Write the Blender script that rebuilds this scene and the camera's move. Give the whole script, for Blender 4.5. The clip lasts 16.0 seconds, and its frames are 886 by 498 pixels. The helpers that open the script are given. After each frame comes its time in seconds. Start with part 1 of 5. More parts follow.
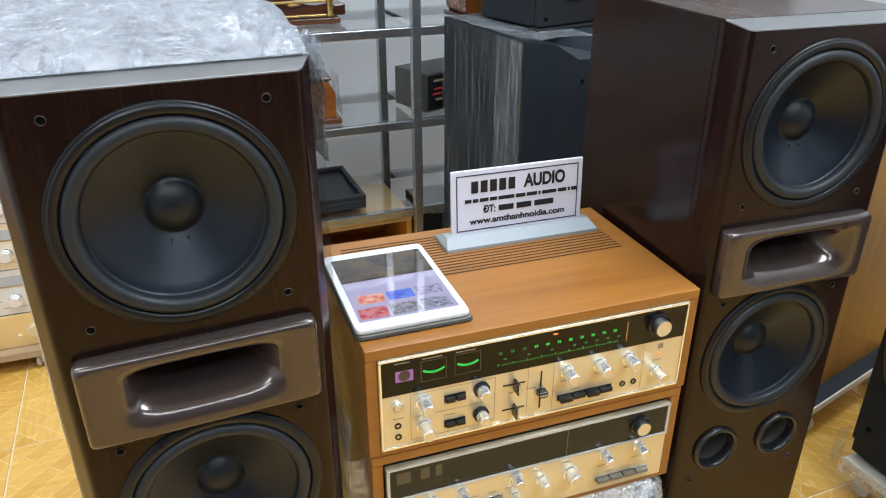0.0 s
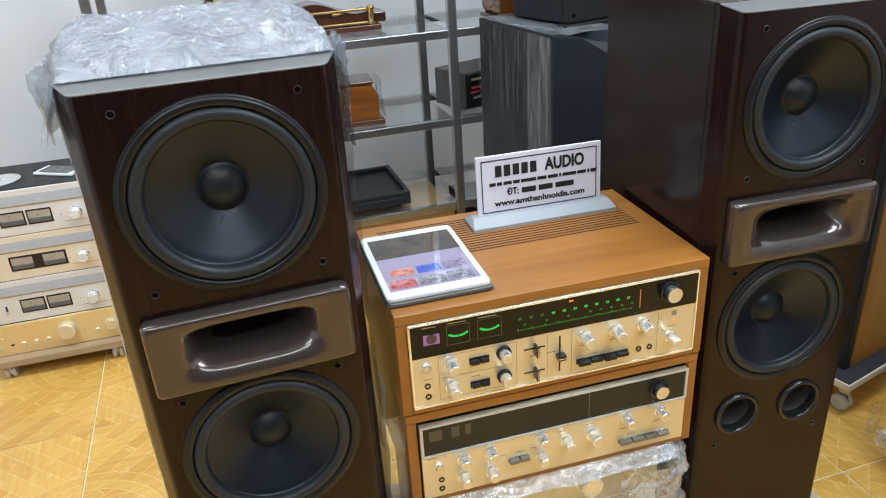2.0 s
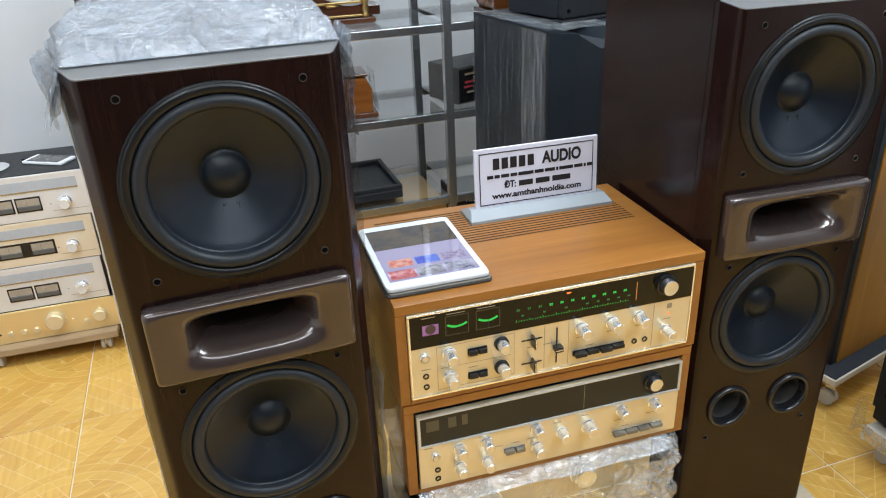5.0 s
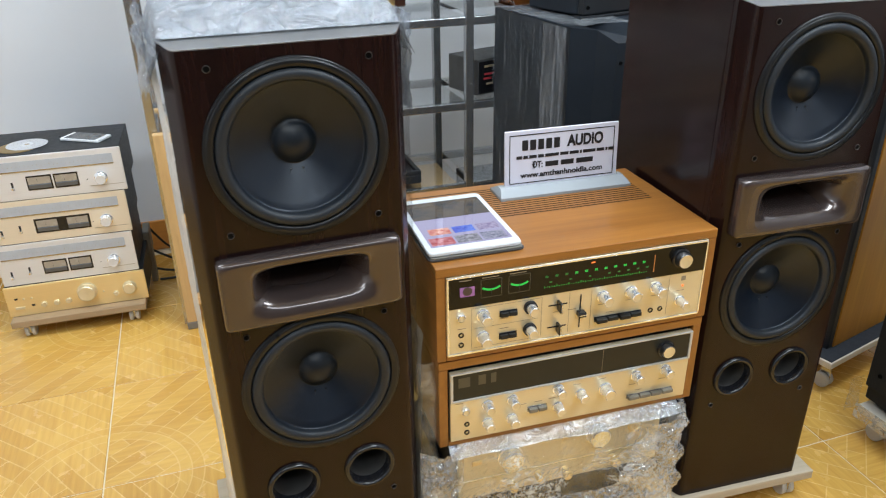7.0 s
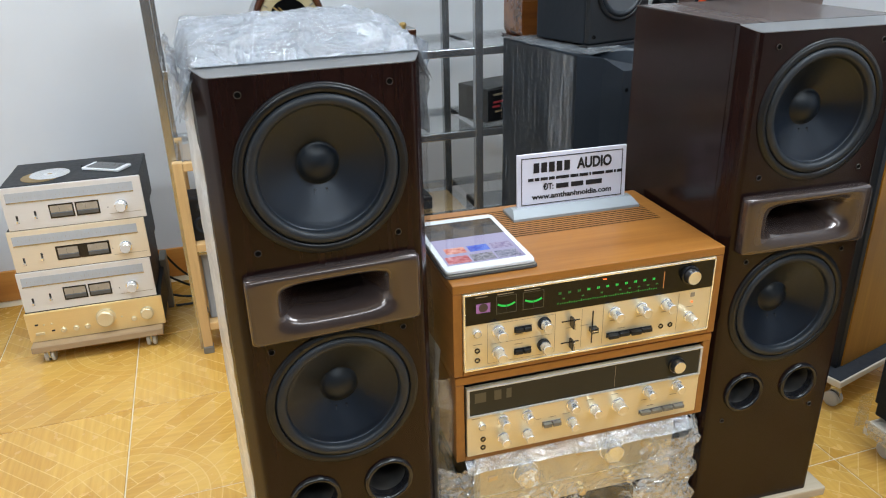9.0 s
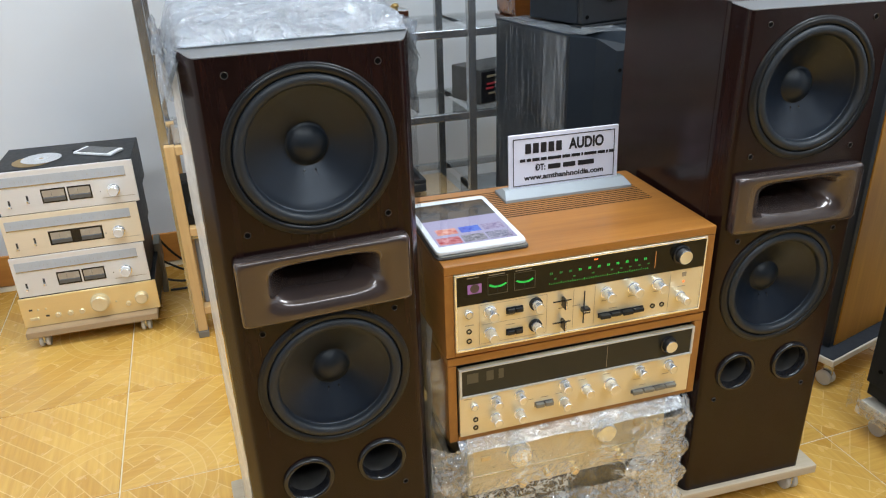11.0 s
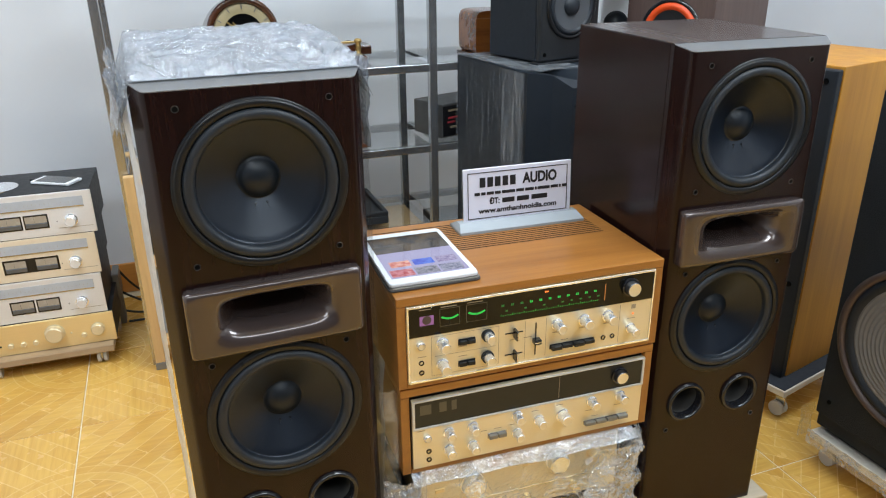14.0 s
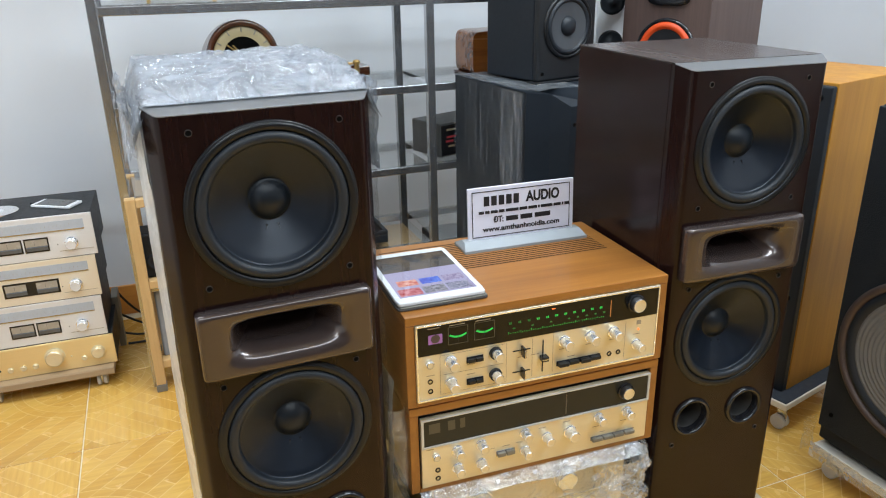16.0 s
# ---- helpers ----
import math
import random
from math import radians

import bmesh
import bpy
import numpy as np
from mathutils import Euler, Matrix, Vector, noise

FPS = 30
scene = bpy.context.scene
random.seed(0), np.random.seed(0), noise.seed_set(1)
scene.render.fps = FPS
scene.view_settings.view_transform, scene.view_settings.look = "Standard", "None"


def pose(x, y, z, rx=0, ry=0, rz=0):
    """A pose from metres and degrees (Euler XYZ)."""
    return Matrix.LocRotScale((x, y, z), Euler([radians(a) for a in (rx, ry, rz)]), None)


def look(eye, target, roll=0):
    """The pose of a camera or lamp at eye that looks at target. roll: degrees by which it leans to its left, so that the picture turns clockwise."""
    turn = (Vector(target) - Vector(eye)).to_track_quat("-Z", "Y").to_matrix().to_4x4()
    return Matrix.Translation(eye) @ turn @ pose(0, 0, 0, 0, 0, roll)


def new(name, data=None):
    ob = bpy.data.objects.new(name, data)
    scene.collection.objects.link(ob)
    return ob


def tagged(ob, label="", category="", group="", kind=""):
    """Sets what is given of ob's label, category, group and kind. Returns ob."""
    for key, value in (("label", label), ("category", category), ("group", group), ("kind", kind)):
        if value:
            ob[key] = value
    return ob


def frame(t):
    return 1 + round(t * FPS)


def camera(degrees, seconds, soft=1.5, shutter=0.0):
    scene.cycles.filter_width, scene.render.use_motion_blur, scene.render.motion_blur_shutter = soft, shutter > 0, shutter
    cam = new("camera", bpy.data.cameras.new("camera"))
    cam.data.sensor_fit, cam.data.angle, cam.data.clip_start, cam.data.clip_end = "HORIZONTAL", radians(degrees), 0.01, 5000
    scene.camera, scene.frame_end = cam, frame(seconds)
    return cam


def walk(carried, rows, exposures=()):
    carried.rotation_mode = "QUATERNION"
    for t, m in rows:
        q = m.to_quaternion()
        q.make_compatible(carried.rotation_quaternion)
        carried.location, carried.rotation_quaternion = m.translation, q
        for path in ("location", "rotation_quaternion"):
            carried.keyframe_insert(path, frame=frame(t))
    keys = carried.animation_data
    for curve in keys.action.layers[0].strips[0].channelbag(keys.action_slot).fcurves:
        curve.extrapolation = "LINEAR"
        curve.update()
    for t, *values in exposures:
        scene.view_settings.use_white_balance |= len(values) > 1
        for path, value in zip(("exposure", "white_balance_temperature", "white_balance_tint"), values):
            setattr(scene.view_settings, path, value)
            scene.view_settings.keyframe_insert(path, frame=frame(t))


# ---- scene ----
cam = camera(61.73, 16.0, soft=1.1, shutter=0.4)
ROWS = [
    (0, 0.0232, 0.0421, 1.3099, 63.902, 0.022, -21.521),
    (0.5, 0.0369, -0.0321, 1.3182, 64.799, 1.610, -20.697),
    (1, 0.0397, -0.0515, 1.3180, 65.462, 1.856, -19.226),
    (1.5, 0.0408, -0.0772, 1.3108, 64.860, 2.503, -17.914),
    (2, 0.0353, -0.0867, 1.3126, 64.497, 3.292, -17.987),
    (2.5, 0.0235, -0.0864, 1.3083, 64.141, 3.078, -17.957),
    (3, 0.0220, -0.0868, 1.3088, 64.108, 2.962, -18.187),
    (3.5, 0.0217, -0.0888, 1.3088, 64.065, 2.893, -18.182),
    (4, 0.0225, -0.0891, 1.3056, 63.988, 2.897, -18.094),
    (4.5, 0.0274, -0.0864, 1.3033, 64.015, 2.835, -18.135),
    (4.7, 0.0212, -0.0852, 1.3048, 64.109, 2.706, -18.549),
    (6.8, -0.0744, -0.1659, 1.3192, 64.401, 1.171, -18.810),
    (7, -0.0946, -0.1786, 1.3121, 64.097, 0.827, -18.511),
    (7.5, -0.1120, -0.2028, 1.3128, 64.490, 0.266, -17.626),
    (8, -0.1246, -0.2107, 1.3147, 65.823, 0.479, -17.667),
    (8.2, -0.1306, -0.2172, 1.3129, 66.511, 0.765, -17.729),
    (10.3, -0.1195, -0.2219, 1.3123, 66.297, 1.858, -18.734),
    (10.5, -0.1193, -0.2192, 1.3091, 65.975, 1.809, -18.667),
    (11, -0.1171, -0.2249, 1.3067, 65.219, 1.668, -18.585),
    (11.5, -0.1162, -0.2230, 1.3006, 64.294, 1.672, -18.324),
    (12, -0.1252, -0.2325, 1.3010, 64.115, 1.497, -17.808),
    (12.5, -0.1203, -0.2562, 1.3071, 64.869, 1.271, -18.271),
    (13, -0.1187, -0.2750, 1.3143, 66.309, 0.879, -19.149),
    (13.5, -0.1015, -0.2658, 1.3092, 67.481, 0.391, -20.047),
    (14, -0.0919, -0.2489, 1.3149, 67.570, 0.576, -20.599),
    (14.5, -0.0915, -0.2440, 1.3234, 68.074, 0.896, -20.922),
    (15, -0.1162, -0.2475, 1.3230, 68.626, 1.101, -21.068),
    (15.5, -0.1277, -0.2511, 1.3232, 68.900, 1.087, -21.260),
    (16, -0.1208, -0.2484, 1.3217, 68.921, 0.998, -21.421),
]
EXPO, POWER = 0.0, 27.9
walk(cam, [(t, pose(x, y, z, rx, ry, rz)) for t, x, y, z, rx, ry, rz in ROWS], exposures=[(0.0, EXPO + 0.10), (1.5, EXPO + 0.04), (4.5, EXPO + 0.03), (7.0, EXPO), (16.0, EXPO)])

# ---- world and lights ----
world = bpy.data.worlds.new("world")
scene.world = world
world.use_nodes = True
world.node_tree.nodes["Background"].inputs[0].default_value = (0.8, 0.9, 1.0, 1)
world.node_tree.nodes["Background"].inputs[1].default_value = 0.05


def lamp(name, place, target, sx, sy, watts, color):
    d = bpy.data.lights.new(name, "AREA")
    d.shape, d.size, d.size_y, d.energy, d.color = "RECTANGLE", sx, sy, watts, color
    ob = new(name, d)
    ob.matrix_world = look(place, target)
    return ob


# ceiling tubes of the shop
COOL = (0.80, 0.91, 1.0)
LAMPS = [(-1.05, 1.2, 1.35, 1.2), (1.5, 0.8, 1.3, 1.2), (-1.1, -0.7, 0.9, 1.2), (0.3, -1.5, 1.7, 2.4), (1.65, -0.2, 1.75, 1.2), (0.4, 1.25, 0.8, 1.2)]
for lx, ly, share_of, length in LAMPS:
    lamp("ceiling_tube_light", (lx, ly, 3.06), (lx, ly, 0), length, 0.45, POWER * share_of, COOL)


# ---- materials ----
class Mat:
    def __init__(self, name, color=(0.5, 0.5, 0.5), rough=0.5, metal=0.0, coat=0.0, **kw):
        self.m = bpy.data.materials.new(name)
        self.m.use_nodes = True
        self.t = self.m.node_tree
        self.b = self.t.nodes["Principled BSDF"]
        self.set("Base Color", (*color, 1))
        self.set("Roughness", rough)
        self.set("Metallic", metal)
        self.set("Coat Weight", coat)
        self.set("Coat Roughness", 0.08)
        for k, v in kw.items():
            self.set(k.replace("_", " "), v)

    def set(self, k, v):
        self.b.inputs[k].default_value = v

    def node(self, kind, **props):
        n = self.t.nodes.new(kind)
        for k, v in props.items():
            if k in n.inputs:
                n.inputs[k].default_value = v
        return n

    def link(self, a, b):
        self.t.links.new(a, b)

    def coords(self, scale=(1, 1, 1), rot=(0, 0, 0), kind="Object"):
        tc = self.t.nodes.new("ShaderNodeTexCoord")
        mp = self.t.nodes.new("ShaderNodeMapping")
        mp.inputs["Scale"].default_value = scale
        mp.inputs["Rotation"].default_value = [radians(a) for a in rot]
        self.link(tc.outputs[kind], mp.inputs["Vector"])
        return mp.outputs["Vector"]

    def noise(self, scale, vec=None, detail=5, rough=0.55):
        n = self.node("ShaderNodeTexNoise", Scale=scale, Detail=detail, Roughness=rough)
        if vec is not None:
            self.link(vec, n.inputs["Vector"])
        return n.outputs["Fac"]

    def ramp(self, fac, stops):
        r = self.t.nodes.new("ShaderNodeValToRGB")
        el = r.color_ramp.elements
        while len(el) < len(stops):
            el.new(0.5)
        for e, (p, c) in zip(el, stops):
            e.position, e.color = p, (*c, 1)
        self.link(fac, r.inputs[0])
        return r.outputs[0]

    def math(self, op, a, b=0.0, c=None):
        n = self.t.nodes.new("ShaderNodeMath")
        n.operation = op
        for i, v in enumerate((a, b, c)):
            if v is None:
                continue
            if isinstance(v, (int, float)):
                n.inputs[i].default_value = v
            else:
                self.link(v, n.inputs[i])
        return n.outputs[0]

    def mix(self, fac, a, b, blend="MIX"):
        n = self.t.nodes.new("ShaderNodeMix")
        n.data_type, n.blend_type = "RGBA", blend
        for i, v in ((0, fac), (6, a), (7, b)):
            if isinstance(v, (int, float)):
                n.inputs[i].default_value = v
            elif isinstance(v, tuple):
                n.inputs[i].default_value = (*v, 1)
            else:
                self.link(v, n.inputs[i])
        return n.outputs[2]

    def color(self, sock):
        self.link(sock, self.b.inputs["Base Color"])

    def rough_var(self, fac, lo, hi):
        self.link(self.math("MULTIPLY_ADD", fac, hi - lo, lo), self.b.inputs["Roughness"])

    def bump(self, height, strength=0.2, dist=0.001):
        n = self.node("ShaderNodeBump", Strength=strength, Distance=dist)
        self.link(height, n.inputs["Height"])
        self.link(n.outputs[0], self.b.inputs["Normal"])


def wood(name, dark, light, axis=2, rough=0.35, coat=0.2, fine=60.0, stretch=0.06):
    """Straight-grained veneer; axis is the direction of the grain."""
    m = Mat(name, light, rough, coat=coat)
    s = [1.0, 1.0, 1.0]
    s[axis] = stretch
    v = m.coords(tuple(s))
    grain = m.noise(fine, v, 8, 0.65)
    broad = m.noise(7.0, v, 3)
    pores = m.noise(fine * 6, v, 2)
    f = m.math("ADD", m.math("MULTIPLY", grain, 0.65), m.math("MULTIPLY", broad, 0.35))
    c = m.ramp(f, [(0.33, dark), (0.66, light)])
    c = m.mix(m.math("MULTIPLY", m.math("GREATER_THAN", pores, 0.62), 0.25), c, dark)
    m.color(c)
    m.rough_var(broad, rough - 0.06, rough + 0.10)
    m.bump(grain, 0.06, 0.0005)
    return m.m


def plain(name, color, rough=0.5, metal=0.0, coat=0.0, vary=0.12, scale=25.0, bump=0.0, bscale=400.0, **kw):
    """Paint, plastic, rubber or metal with faint blotches, dust and relief."""
    m = Mat(name, color, rough, metal, coat, **kw)
    v = m.coords()
    n = m.noise(scale, v, 6)
    m.color(m.mix(n, tuple(c * (1 - vary) for c in color), tuple(min(1, c * (1 + vary)) for c in color)))
    m.rough_var(m.noise(scale * 2.5, v, 4), max(0.02, rough * 0.75), min(1, rough * 1.3))
    if bump:
        m.bump(m.noise(bscale, v, 2), bump, 0.0004)
    return m.m


def brushed(name, color, rough=0.3, axis=0, metal=1.0):
    m = Mat(name, color, rough, metal)
    s = [900.0, 900.0, 900.0]
    s[axis] = 6.0
    n = m.noise(1.0, m.coords(tuple(s)), 3)
    b = m.noise(5.0, m.coords(), 3)
    m.color(m.mix(n, tuple(c * 0.93 for c in color), tuple(min(1, c * 1.05) for c in color)))
    m.rough_var(m.math("ADD", m.math("MULTIPLY", n, 0.5), m.math("MULTIPLY", b, 0.5)), rough - 0.08, rough + 0.1)
    m.bump(n, 0.05, 0.0002)
    m.set("Anisotropic", 0.8)
    m.set("Anisotropic Rotation", 0.25)
    return m.m


def glow(name, color, strength):
    m = Mat(name, (0.01, 0.01, 0.01), 0.4)
    m.set("Emission Color", (*color, 1))
    m.set("Emission Strength", strength)
    return m.m


def film(name, cover, tint=(0.84, 0.90, 0.97), scale=14.0, rough=0.12, depth=0.006, shine=0.5, crease=0.2, milk_scale=2.2, patchy=False, gleam=0.07):
    """Crumpled stretch film: clear, milky in patches, with sharp shining folds; patchy paints white highlights on them.
    """
    m = Mat(name)
    t = m.t
    v = m.coords()
    warp = m.node("ShaderNodeTexNoise", Scale=scale * 0.5, Detail=3.0)
    m.link(v, warp.inputs["Vector"])
    vv = m.mix(0.22, v, warp.outputs["Color"], "ADD")
    vor = m.node("ShaderNodeTexVoronoi", Scale=scale * 2.6)
    vor.feature = "DISTANCE_TO_EDGE"
    m.link(vv, vor.inputs["Vector"])
    fold = m.noise(scale * 3.0, vv, 6, 0.6)
    ridge = m.math("ABSOLUTE", m.math("SUBTRACT", fold, 0.5))
    edge = m.math("MINIMUM", m.math("MULTIPLY", vor.outputs["Distance"], 3.0), 1.0)
    bump = m.node("ShaderNodeBump", Strength=0.9, Distance=depth)
    m.link(m.math("ADD", m.math("MULTIPLY", edge, 0.5), m.math("MULTIPLY", ridge, 3.0)), bump.inputs["Height"])
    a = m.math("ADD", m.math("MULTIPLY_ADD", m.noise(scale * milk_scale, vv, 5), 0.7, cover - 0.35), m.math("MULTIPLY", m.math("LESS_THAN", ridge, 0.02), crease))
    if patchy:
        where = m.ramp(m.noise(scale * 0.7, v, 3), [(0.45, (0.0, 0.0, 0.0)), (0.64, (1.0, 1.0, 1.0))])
        # highlights along the fold lines, painted as streaks of white opacity
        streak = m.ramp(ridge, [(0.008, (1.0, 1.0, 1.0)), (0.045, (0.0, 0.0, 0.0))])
        painted_glint = m.math("MULTIPLY", m.math("MULTIPLY", where, streak), 0.55)
        a = m.math("MAXIMUM", m.math("ADD", m.math("MULTIPLY", where, 0.16), painted_glint), m.math("MULTIPLY_ADD", where, 0.04, cover))
    clamp = t.nodes.new("ShaderNodeClamp")
    m.link(a, clamp.inputs[0])
    clear = t.nodes.new("ShaderNodeBsdfTransparent")
    clear.inputs[0].default_value = (0.97, 0.98, 0.98, 1)
    milk = m.b
    m.set("Base Color", (*tint, 1))
    m.set("Roughness", 0.45)
    m.link(bump.outputs[0], milk.inputs["Normal"])
    body = t.nodes.new("ShaderNodeMixShader")
    m.link(clamp.outputs[0], body.inputs[0])
    m.link(clear.outputs[0], body.inputs[1])
    m.link(milk.outputs[0], body.inputs[2])
    lw = t.nodes.new("ShaderNodeLayerWeight")
    m.link(bump.outputs[0], lw.inputs["Normal"])
    sheen = m.math("MULTIPLY_ADD", m.math("POWER", lw.outputs["Facing"], 4.0), shine, gleam)
    gloss = t.nodes.new("ShaderNodeBsdfGlossy")
    gloss.inputs["Roughness"].default_value = rough
    m.link(bump.outputs[0], gloss.inputs["Normal"])
    out = t.nodes.new("ShaderNodeMixShader")
    m.link(sheen, out.inputs[0])
    m.link(body.outputs[0], out.inputs[1])
    m.link(gloss.outputs[0], out.inputs[2])
    m.link(out.outputs[0], t.nodes["Material Output"].inputs[0])
    return m.m


MAHOGANY = wood("dark_mahogany_veneer", (0.0068, 0.0028, 0.0025), (0.0180, 0.0066, 0.0058), 2, 0.19, 0.0, 45)
MAHOGANY.node_tree.nodes["Principled BSDF"].inputs["Specular IOR Level"].default_value = 0.26
WALNUT = wood("walnut_veneer", (0.235, 0.086, 0.015), (0.41, 0.170, 0.033), 0, 0.34, 0.15, 30)
VENT = plain("brown_vent_slot", (0.050, 0.022, 0.007), 0.7)
WALNUT_SIDE = wood("walnut_veneer_side", (0.215, 0.078, 0.014), (0.37, 0.150, 0.030), 1, 0.40, 0.15, 30)
HONEY = wood("honey_veneer", (0.35, 0.140, 0.012), (0.54, 0.250, 0.025), 2, 0.45, 0.0, 22)
PINE = wood("pine", (0.50, 0.30, 0.12), (0.70, 0.46, 0.21), 2, 0.55, 0.0, 30)
PLYWOOD = wood("raw_plywood", (0.40, 0.32, 0.22), (0.56, 0.47, 0.35), 0, 0.7, 0.0, 30)
BROWN_VINYL = wood("brown_vinyl", (0.055, 0.032, 0.027), (0.105, 0.066, 0.056), 2, 0.45, 0.0, 40)
CLOCKWOOD = wood("polished_clock_wood", (0.030, 0.009, 0.004), (0.10, 0.032, 0.012), 0, 0.22, 0.5, 30)
SUNBURST = wood("amber_wood", (0.06, 0.015, 0.004), (0.30, 0.105, 0.022), 0, 0.25, 0.4, 18)
BASEBOARD = wood("baseboard_wood", (0.48, 0.185, 0.036), (0.64, 0.28, 0.058), 0, 0.4, 0.2, 20)
# paler than MAHOGANY: slight dust, mostly the wall's reflection put into the colour
DUSTY_SHEEN_TOP = wood("dusty_mahogany_painted_sheen", (0.042, 0.031, 0.029), (0.080, 0.064, 0.060), 1, 0.24, 0.0, 40)
BLACK = plain("black_satin_plastic", (0.013, 0.0145, 0.017), 0.42, bump=0.05, Specular_IOR_Level=0.32)
BLACK_GLOSS = plain("black_gloss_plastic", (0.012, 0.012, 0.014), 0.16)
BLACK_VINYL = plain("black_ash_vinyl", (0.013, 0.017, 0.023), 0.48, bump=0.15, bscale=900, Specular_IOR_Level=0.25)
RUBBER = plain("speaker_rubber", (0.016, 0.020, 0.026), 0.45, bump=0.04, Specular_IOR_Level=0.38)
CONE = plain("speaker_cone", (0.003, 0.0062, 0.013), 0.35, coat=0.0, bump=0.25, bscale=700, Specular_IOR_Level=0.44, Specular_Tint=(0.86, 0.92, 1.0, 1.0))
CAP = plain("dust_cap", (0.006, 0.010, 0.016), 0.38, coat=0.0, bump=0.06, bscale=700, Specular_IOR_Level=0.34)
RING = plain("satin_black_ring", (0.009, 0.010, 0.012), 0.30, Specular_IOR_Level=0.34)
PORT = plain("dull_port_plastic", (0.050, 0.047, 0.044), 0.5)
# near-black that paints the shade inside holes; also a clock dial's dark centre
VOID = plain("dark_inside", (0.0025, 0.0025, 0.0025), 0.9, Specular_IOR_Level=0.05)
METER_DARK = plain("unlit_meter", (0.075, 0.065, 0.045), 0.3)
BRONZE = plain("bronze_horn_paint", (0.062, 0.045, 0.042), 0.20, 0.40, 0.65, vary=0.03, scale=6)
GOLD = brushed("champagne_aluminium", (0.79, 0.69, 0.475), 0.36, metal=0.65)
GOLD_DEEP = brushed("gold_aluminium", (0.90, 0.70, 0.36), 0.38, metal=0.75)
SILVER_PLATE = brushed("pale_aluminium", (0.76, 0.745, 0.745), 0.42, metal=0.45)
CHROME = plain("polished_aluminium", (0.90, 0.91, 0.93), 0.20, 0.8, vary=0.03)
FRAME = plain("silver_frame", (0.56, 0.57, 0.58), 0.34, 0.35, vary=0.05)
TRIM = plain("grey_satin_trim", (0.27, 0.275, 0.285), 0.32, 0.75, vary=0.06, scale=6)
STEEL = plain("stainless_steel", (0.50, 0.51, 0.53), 0.24, 0.93, vary=0.16, scale=9)
DARKSTEEL = plain("dark_fluted_metal", (0.16, 0.16, 0.165), 0.3, 0.9, vary=0.1)
BRASS = plain("brass", (0.50, 0.34, 0.13), 0.34, 1.0)
DIALGLASS = plain("smoked_dial_glass", (0.008, 0.0075, 0.006), 0.07, vary=0.05, Specular_IOR_Level=0.28)
DIALGLASS_OFF = plain("smoked_dial_glass_unlit", (0.030, 0.028, 0.021), 0.10, vary=0.1, Specular_IOR_Level=0.22)
GREEN = glow("green_dial_light", (0.02, 0.9, 0.12), 0.62)
GREEN_DIM = glow("green_dial_light_dim", (0.02, 0.70, 0.10), 0.22)
AMBER = glow("amber_light", (1.0, 0.16, 0.03), 2.2)
PURPLE = plain("purple_badge", (0.36, 0.15, 0.42), 0.4)
INK = plain("black_ink", (0.012, 0.012, 0.014), 0.5)
GREYINK = plain("grey_print", (0.30, 0.24, 0.16), 0.6)
WHITE = plain("white_plastic", (0.86, 0.87, 0.89), 0.35, vary=0.03)
GREYWHITE = plain("grey_white_plastic", (0.62, 0.62, 0.63), 0.4, vary=0.06)
ACRYLIC = plain("milky_acrylic", (0.50, 0.54, 0.57), 0.16, vary=0.05, Transmission_Weight=0.35)
METER = plain("meter_face", (0.10, 0.10, 0.10), 0.2)
METER_PALE = plain("pale_meter_face", (0.36, 0.31, 0.25), 0.25)
TUNERGLASS = plain("tuner_scale_glass", (0.43, 0.455, 0.50), 0.16, vary=0.1, scale=60)
CREAM = plain("cream_dial", (0.40, 0.33, 0.19), 0.4)
ORANGE = plain("orange_rubber", (0.72, 0.075, 0.012), 0.4)
GREYCONE = plain("grey_cone", (0.058, 0.064, 0.073), 0.5, bump=0.1)
PAPERCONE = plain("paper_cone", (0.155, 0.148, 0.140), 0.75, bump=0.3)
COPPER = plain("dull_copper_ring", (0.085, 0.060, 0.053), 0.45, 0.3)
TANBOARD = wood("tan_board", (0.30, 0.20, 0.11), (0.46, 0.33, 0.20), 0, 0.6, 0.0, 24)
PALEBOARD = plain("pale_board", (0.70, 0.64, 0.54), 0.6)
FILM_THICK = film("milky_stretch_film", 0.50, (0.34, 0.38, 0.45), scale=13, rough=0.08, depth=0.0060, shine=0.5, crease=0.06, gleam=0.19)
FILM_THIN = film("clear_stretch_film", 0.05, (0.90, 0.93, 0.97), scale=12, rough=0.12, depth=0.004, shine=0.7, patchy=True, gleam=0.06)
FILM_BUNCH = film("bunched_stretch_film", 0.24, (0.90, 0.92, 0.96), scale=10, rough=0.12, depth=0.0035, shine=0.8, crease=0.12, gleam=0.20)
FILM_GLOSS = film("taut_glossy_film", 0.26, (0.74, 0.82, 0.95), scale=16, rough=0.26, depth=0.003, shine=0.6, crease=0.2, gleam=0.42)
FILM_VEIL = film("thin_veil_film", 0.07, (0.80, 0.78, 0.74), scale=5, rough=0.2, depth=0.004, shine=0.5, crease=0.08, gleam=0.08)
FILM_EDGE = film("loose_edge_film", 0.13, (0.74, 0.79, 0.84), scale=9, rough=0.2, depth=0.003, shine=0.35, crease=0.08, gleam=0.05)
FILM_MILK = film("hanging_milky_film", 0.62, (0.80, 0.80, 0.78), scale=5, rough=0.3, depth=0.002, shine=0.25, crease=0.1)


